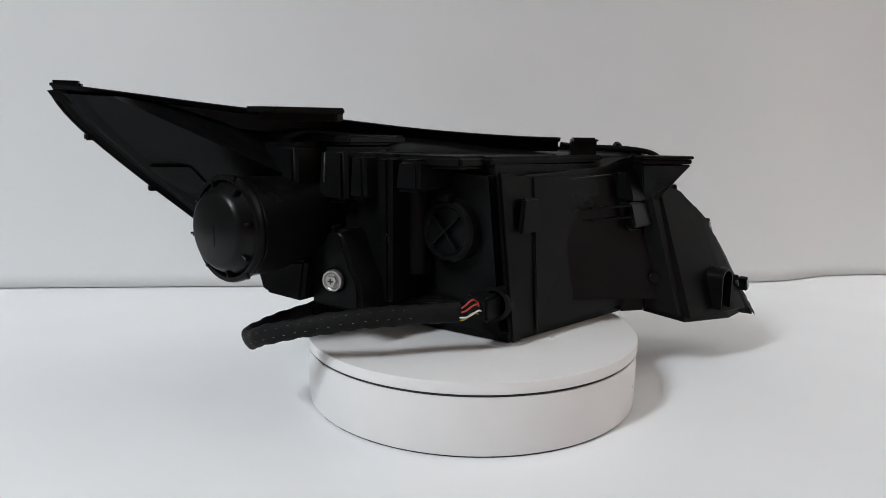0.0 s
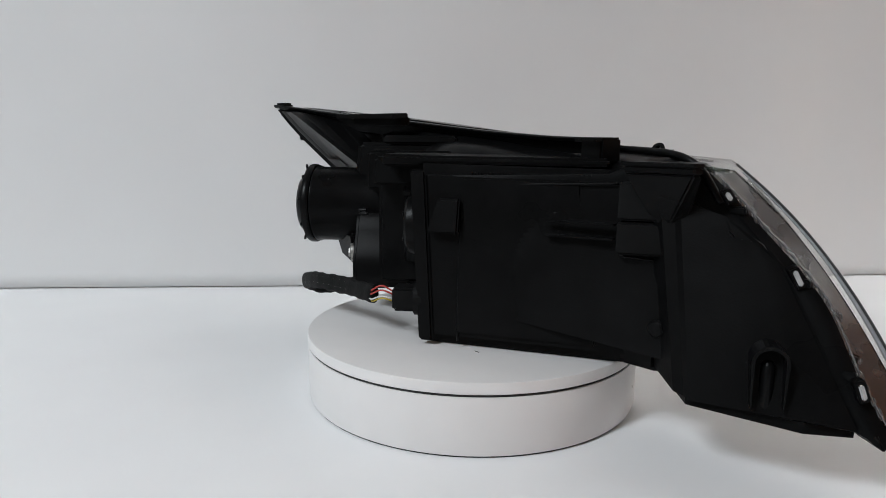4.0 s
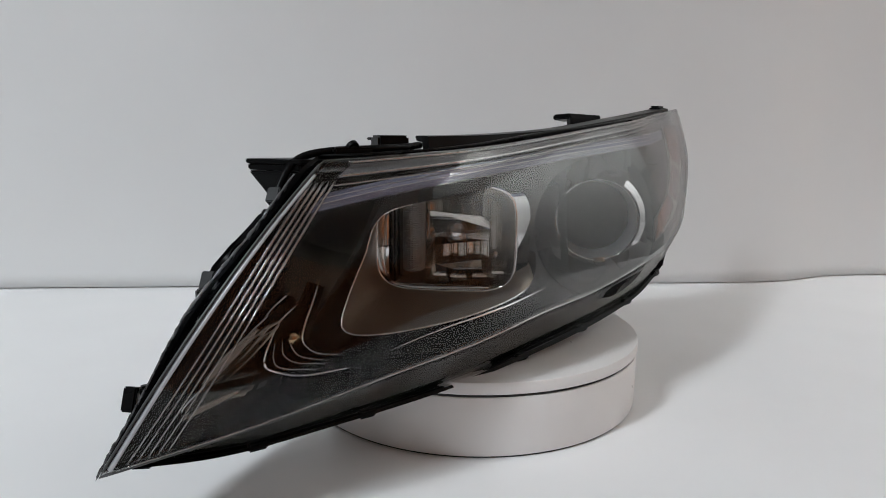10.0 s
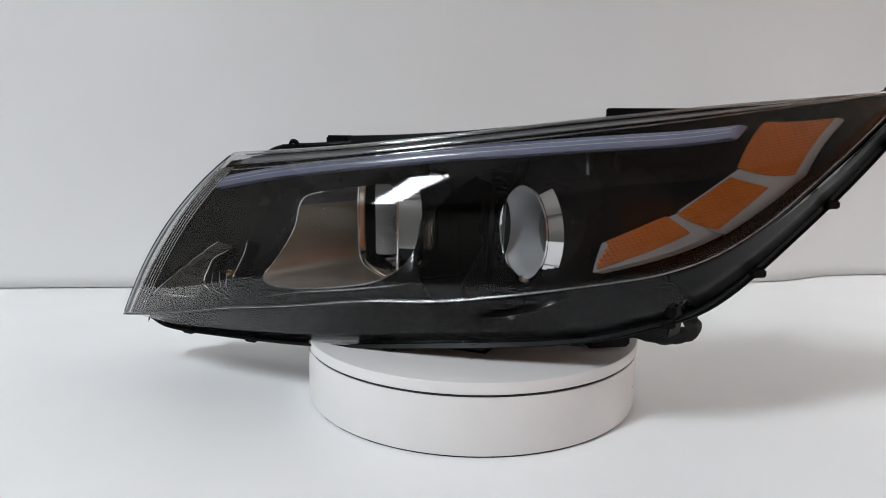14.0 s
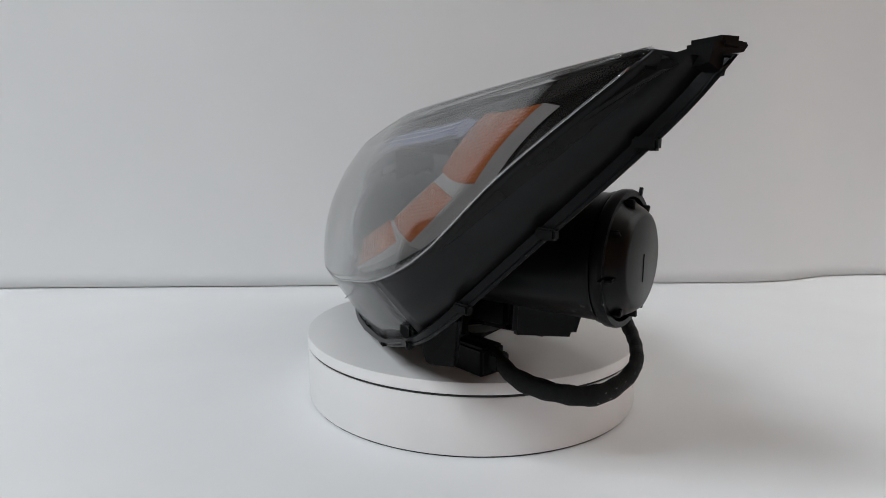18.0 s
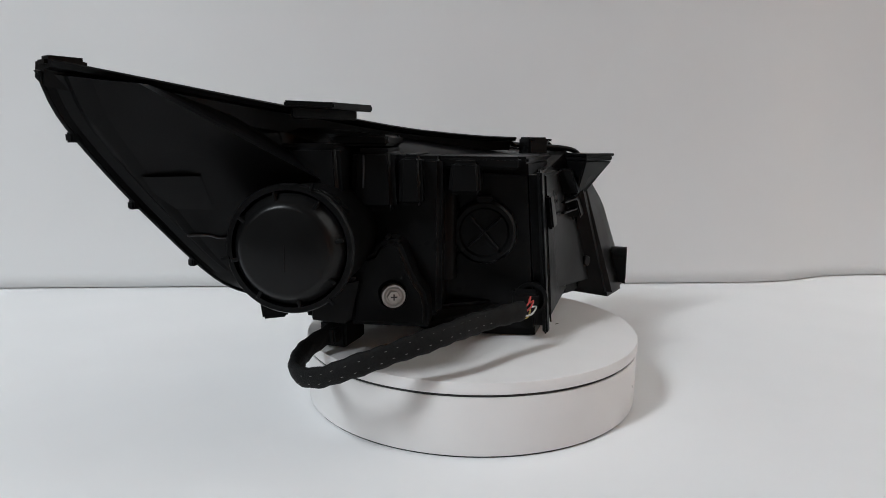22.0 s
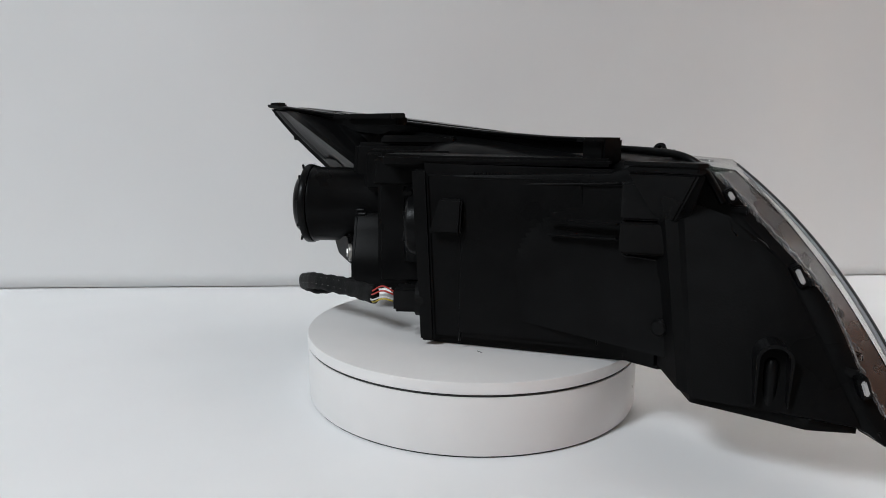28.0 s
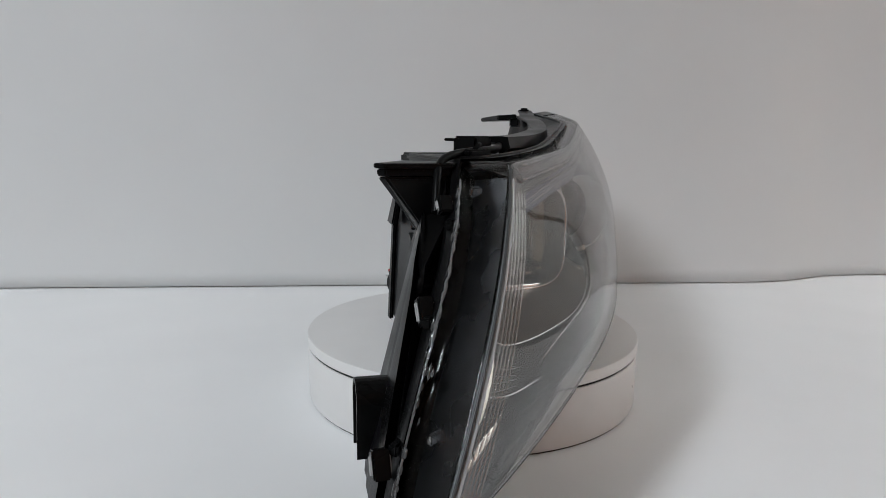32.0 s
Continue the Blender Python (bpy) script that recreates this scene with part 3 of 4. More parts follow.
    # the lamp's streak on the gloss black lip, laid in as chrome
    part("lip_glint", tube([liner(a, b) for a, b in ((.19, .903), (.23, .890), (.265, .882), (.30, .884), (.34, .889), (.38, .885), (.42, .87))], [.0002, .0004, .0006, .0009, .0009, .0005, .0001], 6), M_CHROME, tunnel, "thin chrome line standing for the glint on the black lip", smooth=180)
    # the bowl: straight chrome side walls, then upright fluted panels behind
    c = uvz(.014, .081, .088)
    loops = []
    for t in np.linspace(0, 1, 22):
        f = 1 - .10 * min(1, t / .3) - .88 * max(0, (t - .3) / .7)
        row = []
        for p in rim:
            q = c + (p - c) * f
            u = float(np.dot(q, [.8, -.6, 0]))
            d = .022 * min(1, t / .3) + .030 * (1 - (1 - max(0, (t - .3) / .7)) ** 2)
            w = ((u / .0115) % 1.0) - .5
            k = max(0, min(1, (t - .3) / .15))
            row.append(q - FWD * (d + k * (.0030 * (w * w * 4 - .5) + (.0018 if int(u / .0115) % 2 else 0))))
        loops.append(row)
    bowl = part("reflector_bowl", loft(loops, cap_end=True), M_BOWL, head, "fluted chrome reflector bowl", smooth=14)
    part("bowl_rim", tube([*map(Vector, rim), Vector(rim[0])], 0.0011, 8, caps=False), M_CHROME, bowl, "chrome rim", smooth=180)
    sh = [uvz(.041 + .0085 * math.cos(t), .060 + .013 * math.sin(t), 0)[:2] for t in np.linspace(0, 2 * math.pi, 24, endpoint=False)]
    part("bulb_shield", prism(sh, sh, .060, .120, .0018, 2), M_SHIELD, bowl, "rounded ribbed grey bulb shield", smooth=50)
    part("shield_post", lathe([(0, .0285), (.0040, .0285), (.0046, .0275), (.0046, .0040), (.0036, .0030), (.0036, -.0010), (.0046, -.0020), (.0046, -.0265), (.0040, -.0275), (0, -.0275)], uvz(.0605, .070, .081), (0, 0, 1), 20), M_CHROME, bowl, "upright rounded chrome post", smooth=40)
    for u in (.0675, .0530):
        part("shield_frame", block(uvz(u, .068, .086), (.0016, .020, .066), .0006, -36.87), M_GLOSS, bowl, "upright black frame")
    # tilted bright panels on the far side of the bowl
    for quad in ((((.030, .054, .1045), (-.0150, .050, .1000), (-.0170, .058, .0925), (.0245, .062, .0885)),
                  ((.0245, .060, .0860), (-.0165, .056, .0905), (-.0165, .061, .0840), (.0245, .064, .0800)),
                  ((.0250, .058, .0640), (-.0100, .056, .0690), (-.0130, .068, .0560), (.0200, .069, .0510)))):
        bm = bmesh.new()
        bm.faces.new([bm.verts.new(uvz(*q)) for q in quad])
        part("tilted_panel", thick_bm(bm, .0008), M_CHROME, bowl, "tilted bright chrome panel")
    sill = sorted((i for i in range(n) if 228 < deg[i] < 322), key=lambda i: deg[i])
    part("bowl_sill", tube([Vector(rim[i] - FWD * .003 + np.array([0, 0, .001])) for i in sill], [.0034 * math.sin(math.pi * (k + 1) / (len(sill) + 1)) ** .4 for k in range(len(sill))], 10), M_CHROME, bowl, "rounded chrome sill", smooth=180)
    o = uvz(.008, .034, .090)
    bulb = part("bulb", lathe([(0, .030), (.0035, .0295), (.0055, .027), (.0062, .022), (.0062, .008), (.0085, .006), (.0085, 0), (0, 0)], o, FWD, 24), M_CHROME, bowl, "capped halogen bulb", smooth=40)
    part("bulb_glass", lathe([(0, .0345), (.006, .0335), (.0082, .030), (.0085, .014), (.0080, .008)], o, FWD, 24), M_GLASSY, bulb, "clear bulb glass", smooth=40)
    random.seed(5)
    for k in range(11):
        u = -.026 + .0062 * k
        hgt = random.uniform(.022, .050)
        zc = .088 + random.uniform(-.010, .010) - (.006 if 3 < k < 8 else 0)
        part("fluted_panel", block(uvz(u, .040 + .010 * abs(u - .010) / .04 + random.uniform(-.001, .001), zc), (.0056, .004, hgt), .0014, -36.87 + random.uniform(-16, 16), 3), M_BOWL, bowl, "upright fluted chrome panel", smooth=40)
    for u, z, w in ((.020, .058, .010), (.006, .057, .012), (-.010, .058, .011), (-.024, .061, .009)):
        part("floor_facet", block(uvz(u, .062, z), (w, .016, .002), .0005, -36.87), M_BOWL, bowl, "bright chrome facet")
    return bowl, bulb


def thick_bm(bm, d):
    fs = bm.faces[:]
    bm.normal_update()
    n = fs[0].normal.copy()
    ex = bmesh.ops.extrude_face_region(bm, geom=fs)
    bmesh.ops.translate(bm, vec=n * d, verts=[g for g in ex["geom"] if isinstance(g, bmesh.types.BMVert)])
    return bm


def projector(head):
    ax = Vector(RING_AXIS).normalized()
    o = Vector(RING_C)
    r = RING_R
    shroud = part("projector_shroud", lathe([(r, 0), (r - .0006, -.001), (r - .0022, -.015), (.0300, -.030), (.0292, -.0335)], o, ax, 72), M_CONE, head, "satin grey projector shroud", smooth=35)
    part("shroud_ring", lathe([(r + .0006, -.0004), (r, .0007), (r - .0007, .0002), (r - .0009, -.0012), (r + .0004, -.0016)], o, ax, 96, close=True), M_CHROME, shroud, "thin chrome ring", smooth=60)
    part("shroud_sleeve", lathe([(r + .0003, -.0010), (r + .0074, -.0112), (r + .0078, -.034), (r + .0078, -.072)], o, ax, 72), M_GLOSS, shroud, "black outer sleeve", smooth=35)
    # black collar from the ring out to the bezel
    m = basis(ax)
    spots = np.array([liner(a, b, -.0012) for a in np.linspace(.50, .82, 110) for b in np.linspace(.12, .98, 60)])
    rel = (spots - RING_C) @ np.array(m)
    inner, outer = [], []
    for k in range(72):
        t = 2 * math.pi * k / 72
        want = np.array([math.cos(t), math.sin(t)]) * (r + .0240)
        best = np.argsort(np.hypot(rel[:, 0] - want[0], rel[:, 1] - want[1]))[:4]
        outer.append(Vector((want[0], want[1], float(rel[best, 2].mean()))))
        inner.append(Vector((math.cos(t) * (r + .0010), math.sin(t) * (r + .0010), -.0013)))
    level = np.array([p.z for p in outer])
    level = sum(np.roll(level, k) for k in range(-2, 3)) / 5
    outer = [Vector((p.x, p.y, float(h))) for p, h in zip(outer, level)]
    rows = [[o + m @ (a * (1 - f) + b * f) for a, b in zip(inner, outer)] for f in (0, .3, .65, 1)]
    part("shroud_collar", loft(rows), M_GLOSS, shroud, "black collar round the projector", smooth=60)
    bm = bmesh.new()
    rows = []
    for h, q in ((-.0004, r + .0012), (-.0045, r + .0038), (-.0086, r + .0066)):
        rows.append([bm.verts.new(o + m @ Vector((q * math.cos(t), q * math.sin(t), h))) for t in np.linspace(radians(-50), radians(54), 30)])
    for a, b in zip(rows, rows[1:]):
        for i in range(29):
            bm.faces.new((a[i], a[i + 1], b[i + 1], b[i]))
    part("polished_side", bm, M_CHROME, shroud, "polished chrome outer side", smooth=60)
    part("projector_lens", lathe([(0, -.0235), (.008, -.0239), (.015, -.0250), (.021, -.0266), (.0260, -.0288), (.0296, -.0315), (0, -.036)], o, ax, 64), M_GLASS, head, "dark domed glass projector lens", smooth=60)
    part("shroud_tab", lathe([(0, .001), (.0042, .001), (.005, 0), (.005, -.003), (0, -.003)], o + Vector((-.004, .001, -.0348)), (.2, .35, -.9), 20), M_SATIN, shroud, "small grey tab", smooth=40)


def turn_signal(head):
    """Stacked smoky flutes with scalloped ends in the low inboard corner, a curved wall beside them and a small bulb."""
    corner = [np.array(q) for q in ((.046, .555), (.080, .495), (.128, .83), (.017, .905))]

    def spot(s, t, lift):
        q = (corner[0] * (1 - s) + corner[1] * s) * (1 - t) + (corner[3] * (1 - s) + corner[2] * s) * t
        return liner(q[0], q[1], -lift)

    count = 5
    chamber = None
    for k in range(count):
        bm = bmesh.new()
        rows, end = [], []
        for i in range(9):
            f = i / 8
            cup = 1 - (2 * f - 1) ** 2
            t = (k + f) / count
            a0, a1 = .0455 - .018 * t + .0035 * (1 - cup), .058 + .010 * t ** 2
            b0 = .515 + .345 * t + .010 * cup
            rows.append([bm.verts.new(liner(a0 + (a1 - a0) * j / 13, b0 + .02 * j / 13, -(.0048 - .0034 * cup * (1 - j / 20)))) for j in range(14)])
            end.append(liner(a0, b0, -.0052 + .0030 * cup))
        for r0, r1 in zip(rows, rows[1:]):
            for j in range(13):
                bm.faces.new((r0[j], r1[j], r1[j + 1], r0[j + 1]))
        ob = part("reflector_flute", bm, M_SMOKE, chamber or head, "smoky chrome turn signal flute", smooth=60)
        chamber = chamber or ob
        part("scallop_edge", tube(end, .00042, 5), M_FROST, chamber, "thin bright scalloped edge", smooth=180)
    # stepped curved mouldings that close the signal chamber
    arcs = (([(.0625, .5645), (.0580, .615), (.060, .6795), (.065, .7542), (.0775, .8118), (.115, .8692), (.1625, .9038)], .00085),
            ([(.065, .7025), (.073, .770), (.088, .8180), (.1275, .8635)], .00026), ([(.070, .7050), (.0785, .7600), (.096, .806), (.1325, .852)], .00026),
            ([(.075, .7025), (.0830, .7450), (.0990, .7900), (.1325, .8405)], .00026), ([(.070, .5012), (.0745, .576), (.079, .650), (.0885, .7255), (.113, .7920), (.140, .829)], .00060))
    for k, (line, r) in enumerate(arcs):
        path = spline([(a, b, 0) for a, b in line], 26)
        size = [r * (.35 + .65 * math.sin(math.pi * t) ** .7) for t in np.linspace(.03, .97, 26)]
        part("arc_line", tube([liner(p[0], p[1], -.012) for p in path], size, 6), M_CHROME if r > .0005 else M_FROST, chamber, "thin bright curved moulding", smooth=180)
        part("arc_step", loft([[liner(p[0], p[1], -.0117) for p in path], [liner(p[0] + .003, p[1] + .006, -.004) for p in path]], closed=False), M_GLOSS, chamber, "glossy black stepped moulding", smooth=60)
    # slats added for the flutes' glints, tilted to mirror the ceiling lamp
    up = np.array([.28, .75, .60]) / np.linalg.norm([.28, .75, .60])
    for (a0, b0), (a1, b1), w in (((.0325, .766), (.0475, .634), .0050), ((.0370, .769), (.0540, .640), .0046), ((.0425, .7715), (.0600, .645), .0046), ((.0235, .862), (.0675, .878), .0032), ((.0425, .622), (.0600, .633), .0022)):
        p0, p1 = liner(a0, b0, -.006), liner(a1, b1, -.006)
        d = (p1 - p0) - up * np.dot(p1 - p0, up)
        side = np.cross(d, up) / np.linalg.norm(d)
        mid = liner((a0 + a1) / 2, (b0 + b1) / 2, -.009)
        rows = [[mid + d * x + side * (w * y * (1 - 2.6 * x * x)) - up * (.0004 * y * y + .0020 * x * x) for x in np.linspace(-.5, .5, 13)] for y in (-.5, -.25, 0, .25, .5)]
        part("glint_slat", loft(rows, closed=False), M_BOWL, chamber, "narrow polished slat added for the flutes' glint", smooth=60)
    o = Vector(liner(.074, .70, -.006))
    part("indicator_bulb", lathe([(0, .006), (.003, .0056), (.0044, .004), (.0048, .001), (.0042, -.004), (0, -.004)], o, (.55, .75, .2), 20), M_INDICATOR, chamber, "small coated amber indicator bulb", smooth=60)
    for k in range(6):
        s = .42 + .085 * k
        bm = bmesh.new()
        v = [bm.verts.new(spot(s + ds, .93 + dt + .02 * (k % 3), .0030 + .0014 * (k % 2) + .0018 * ds / .06)) for ds, dt in ((0, 0), (.055, 0), (.055, .06), (0, .06))]
        bm.faces.new(v)
        part("facet", thick_bm(bm, .0008), M_SMOKE, chamber, "small smoky chrome facet")


# ---- headlight: back and fittings ----
def tub(head):
    """The moulded back shell between the rim and the lamp chambers."""
    xs = [-.32, -.25, -.2, -.15, -.1, 0, .1, .16, .22, .32]
    dep = [.004, .009, .017, .042, .080, .095, .060, .034, .030, .014]
    def ring(k, sh, zk):
        out = []
        for p in RIM:
            d = float(np.interp(p[0], xs, dep)) * k
            q = p - FWD * d
            zc = .085 if p[0] > -.12 else .085 + (-.12 - p[0]) * .50
            q[2] = zc + (q[2] - zc) * zk
            q[0] = -.03 + (q[0] + .03) * sh
            out.append(q)
        return np.array(out)
    lip = np.array([p + (p - np.array([-.02, .05, .09])) / np.linalg.norm(p - np.array([-.02, .05, .09])) * (.0008 + .0027 * smooth_step(p[0], -.24, -.14)) for p in RIM])
    loops = [RIM + FWD * .002, lip + FWD * .002, lip - FWD * .006, RIM - FWD * .007, ring(.45, .99, .97), ring(.8, .96, .92), ring(1, .90, .82)]
    bead = part("rim_bead", tube([Vector(p) for p in (lip - FWD * .0058)[:NT + NL]], .0013, 6), M_BLACK, head, "rounded edge of the housing's rim", smooth=180)
    wing = [i for i in range(NT - 34, NT + 44)]
    outer, inner = ring(.55, .97, .93), ring(.75, .91, .84)
    ridge = part("wing_ridge", loft([[outer[i] for i in wing], [outer[i] * .7 + inner[i] * .3 - FWD * .004 for i in wing], [outer[i] * .55 + inner[i] * .45 - FWD * .004 for i in wing], [inner[i] for i in wing]], closed=False), M_BLACK, head, "raised ridge round the housing's tip", smooth=40)
    floor = []
    for q in ring(1.0, .84, .76):
        u, v = min(.8 * q[0] - .6 * q[1], .056), .6 * q[0] + .8 * q[1]
        w = smooth_step(q[0], -.21, -.12)
        floor.append(uvz(u, v + (min(v, -.012) - v) * w, q[2] + (min(.132, max(.032, q[2])) - q[2]) * w))
    loops.append(np.array(floor))
    shell = part("housing", loft(loops, cap_end=True), M_BLACK, head, "black moulded plastic rear housing", smooth=40)
    bead.parent = shell
    ridge.parent = shell
    return shell


def hollow(bm):
    """Takes the front walls off a chamber, which opens towards the cover."""
    bm.normal_update()
    bmesh.ops.delete(bm, geom=[f for f in bm.faces if f.normal.dot(Vector((.6, .8, 0))) > 0.35], context="FACES")
    return bm


def hollow_prism(*args):
    return hollow(prism(*args))


def uplate(outline, v0, v1, bevel):
    """A block with an outline in lateral place and height, from v0 back to v1."""
    bm = bmesh.new()
    a = [bm.verts.new(uvz(u, v0, z)) for u, z in outline]
    b = [bm.verts.new(uvz(u, v1, z)) for u, z in outline]
    rim = bm.faces.new(a)
    bm.faces.new(b[::-1])
    for i in range(len(a)):
        bm.faces.new((a[i - 1], a[i], b[i], b[i - 1]))
    bmesh.ops.recalc_face_normals(bm, faces=bm.faces)
    bmesh.ops.bevel(bm, geom=list(rim.edges), offset=bevel, segments=3, affect="EDGES", clamp_overlap=True)
    return bm


def ubox(u0, u1, v0, v1, z0, z1, bevel, draft=0.0):
    """A rounded block square to the lamp's axis, its top drawn in by the draft."""
    low = [uvz(u, v, 0)[:2] for u, v in ((u0, v0), (u1, v0), (u1, v1), (u0, v1))]
    high = [uvz(u, v, 0)[:2] for u, v in ((u0 + draft, v0 + draft), (u1 - draft, v0 + draft), (u1 - draft, v1), (u0 + draft, v1))]
    return prism(low, high, z0, z1, bevel, 3)


def face_point(a, out, z):
    """A point on the box's long side: a along it, out proud of it."""
    lean = -.012 * z / .14
    return (.0275 + .75 * a + .66 * (out + lean), -.0655 + .66 * a - .75 * (out + lean), z)


def rear(head, shell):
    box = part("rear_box", hollow_prism([(.0275, -.0655), (.157, .049), (.12, .100), (-.055, .075), (-.052, -.010)], [(.014, -.067), (.129, .043), (.112, .085), (-.055, .06), (-.052, -.014)], .0006, [.1405, .138, .140, .145, .143], .0085, 4), M_BLACK, shell, "deep black box-shaped lamp chamber", smooth=35)
    # ribs and recessed panel edges on the box
    for z in (.1015, .0915):
        rib = [(.100, -.0035), (.1410, .0232), (.1370, .0300), (.0980, .0000)]
        part("box_rib", prism(rib, rib, z, z + .0014, .0004), M_BLACK, box, "thin upright rib")
    part("box_panel", prism([(.0503, -.0470), (.1293, .0228), (.1259, .0268), (.0469, -.0430)], [(.0448, -.0404), (.1086, .0203), (.1052, .0243), (.0414, -.0364)], .012, .131, .0012), M_BLACK, box, smooth=35)
    edge = [face_point(a, .0012, z) for a, z in ((.1455, .1295), (.120, .1285), (.070, .1268), (.036, .1255), (.0315, .1240), (.0300, .1200), (.0300, .080), (.0310, .006))]
    part("panel_ridge", tube(spline(edge, 60), .0009, 6), M_CAP, box, "fine raised edge of the box panel", smooth=180)
    part("panel_ridge", tube(spline([face_point(.1460, .004, .131), face_point(.1490, .006, .120), face_point(.1490, .0085, .1045), face_point(.1480, .0105, .083), face_point(.160, .0110, .0800), face_point(.178, .0100, .0785)], 40), .0010, 6), M_CAP, box, "fine raised edge of the box panel", smooth=180)
    part("knurled_strip", join(*[block(face_point(.036 + .0024 * k, -.0042, .1330), (.0012, .0014, .0036), .0003, 41, 1) for k in range(38)]), M_CAP, box, "fine knurled strip along the box", smooth=None)
    part("box_notch", prism([(.0345, -.0645), (.0530, -.0480), (.0495, -.044), (.0310, -.0600)], [(.0370, -.0560), (.0500, -.0445), (.0470, -.041), (.0340, -.0525)], .089, .115, .0014), M_BLACK, box, "protruding trapezoid stop", smooth=35)
    part("box_corner", prism([(.0290, -.0680), (.0380, -.0600), (.0360, -.0575), (.0265, -.0640)], [(.0160, -.0690), (.0255, -.0605), (.0235, -.058), (.0135, -.0655)], .004, .136, .0022), M_BLACK, box, "rounded corner rib", smooth=35)
    part("box_lid", prism([(.010, -.060), (.118, .040), (.06, .075), (-.05, .055), (-.05, -.012)], [(.010, -.060), (.118, .040), (.06, .075), (-.05, .055), (-.05, -.012)], .1405, .1465, .002), M_BLACK, box)
    blk = part("rear_block", hollow(ubox(-.086, -.018, -.086, -.03, .030, .1475, .004)), M_BLACK, shell, "black middle chamber block", smooth=35)
    part("block_slab", ubox(-.082, -.0485, -.103, -.02, .109, .1525, .0045, .0025), M_BLACK, blk, "raised rounded slab of the block", smooth=35)
    part("block_slab", ubox(-.0478, -.0300, -.101, -.02, .1125, .1485, .0035, .0015), M_BLACK, blk, "raised rounded slab of the block", smooth=35)
    part("block_ledge", ubox(-.030, .038, -.072, -.02, .1375, .1470, .0025), M_BLACK, blk, "flat ledge over the round cover", smooth=35)
    part("block_ledge", ubox(-.014, .010, -.086, -.02, .1200, .1440, .003, .002), M_BLACK, blk, "short stepped ledge", smooth=35)
    arch = [(-.0640, .0800), (-.0600, .0868), (-.0535, .0905), (-.0470, .0902), (-.0430, .0862), (-.0385, .0745), (-.0330, .0620), (-.0270, .0535), (-.0248, .0430), (-.0248, .0285), (-.0790, .0285), (-.0790, .0740)]
    part("screw_housing", uplate(arch, -.1125, -.03, .0035), M_BLACK, blk, "arched black housing round the screw", smooth=40)
    part("moulded_pip", lathe([(0, .004), (.0016, .0036), (.0022, .002), (.0024, -.004), (0, -.004)], uvz(-.0465, -.1060, .0890), BACK, 14), M_BLACK, blk, "small moulded pip", smooth=40)
    part("moulded_pip", lathe([(0, .004), (.0012, .0036), (.0018, .002), (.0020, -.004), (0, -.004)], uvz(-.0530, -.1090, .0918), BACK, 14), M_BLACK, blk, "small moulded pip", smooth=40)
    part("rounded_web", lathe([(.0125, -.02), (.0125, .062), (.0110, .0655), (.0070, .067), (0, .067)], uvz(-.0215, -.050, .0720), (0, 0, 1), 28), M_BLACK, blk, "rounded upright web", smooth=50)
    part("tube_foot", prism([(-.166, -.054), (-.136, -.052), (-.122, -.018), (-.155, -.016)], [(-.170, -.060), (-.130, -.058), (-.118, -.018), (-.160, -.016)], [.040, .0315, .0290, .038], .066, .003), M_BLACK, shell, "black step under the lamp tube", smooth=35)
    part("tube_saddle", ubox(-.1320, -.0815, -.1235, -.02, .1130, .1555, .0045, .003), M_BLACK, shell, "stepped saddle over the lamp tube", smooth=35)
    part("tube_saddle", ubox(-.1370, -.1180, -.1300, -.04, .1180, .1510, .0035, .002), M_BLACK, shell, "stepped saddle over the lamp tube", smooth=35)
    part("saddle_ridge", ubox(-.1300, -.0560, -.0900, -.02, .1540, .1620, .002, .001), M_BLACK, shell, "long moulded ridge under the rail", smooth=35)
    # moulded panel, seam and edges on the wing's back
    out = np.array([-.14, -.70, -.70])
    bm = bmesh.new()
    bm.faces.new([bm.verts.new(np.array(q) + out * .0012) for q in ((-.2585, -.0325, .1362), (-.2251, -.0302, .1360), (-.2139, -.0087, .1124), (-.2450, -.0125, .1150))])
    part("wing_panel", bm, M_BLACK, shell, "smooth raised panel on the wing's back")
    line = [(-.2297, 0, .0947), (-.2153, .0033, .0934), (-.2065, .0065, .0905), (-.1822, .0061, .0898), (-.1630, .0113, .0802)]
    # seam in paler trim, so its glint is in the colour
    part("wing_seam", tube(spline([np.array(q) + out * .0006 for q in line], 30), .0009, 8), M_TRIM, shell, "fine moulded seam on the wing's back, paler for its glint", smooth=180)
    # light caught by the slab's edge, drawn as a paler line
    part("slab_edge_glint", tube([(-.1178, -.0379, .1480), (-.1182, -.0384, .1370), (-.1188, -.0390, .1250)], .0007, 6), M_TRIM, blk, "paler line for the glint on the slab's upright edge", smooth=180)
    face = lambda a, b: tuple(np.array([.0275, -.0655]) + np.array([.75, .66]) * a + np.array([.66, -.75]) * b)
    for z0, z1, b0, b1 in ((.0830, .1045, .0125, .0060), (.1060, .1310, .0085, .0005)):
        part("side_facet", prism([face(.146, b0), face(.184, b0 - .001), face(.184, -.02), face(.146, -.02)], [face(.146, b1), face(.178, b1 - .001), face(.178, -.02), face(.146, -.02)], z0, z1, .0015), M_CAP, box, "sloping smooth facet beside the box", smooth=35)
    return box, blk


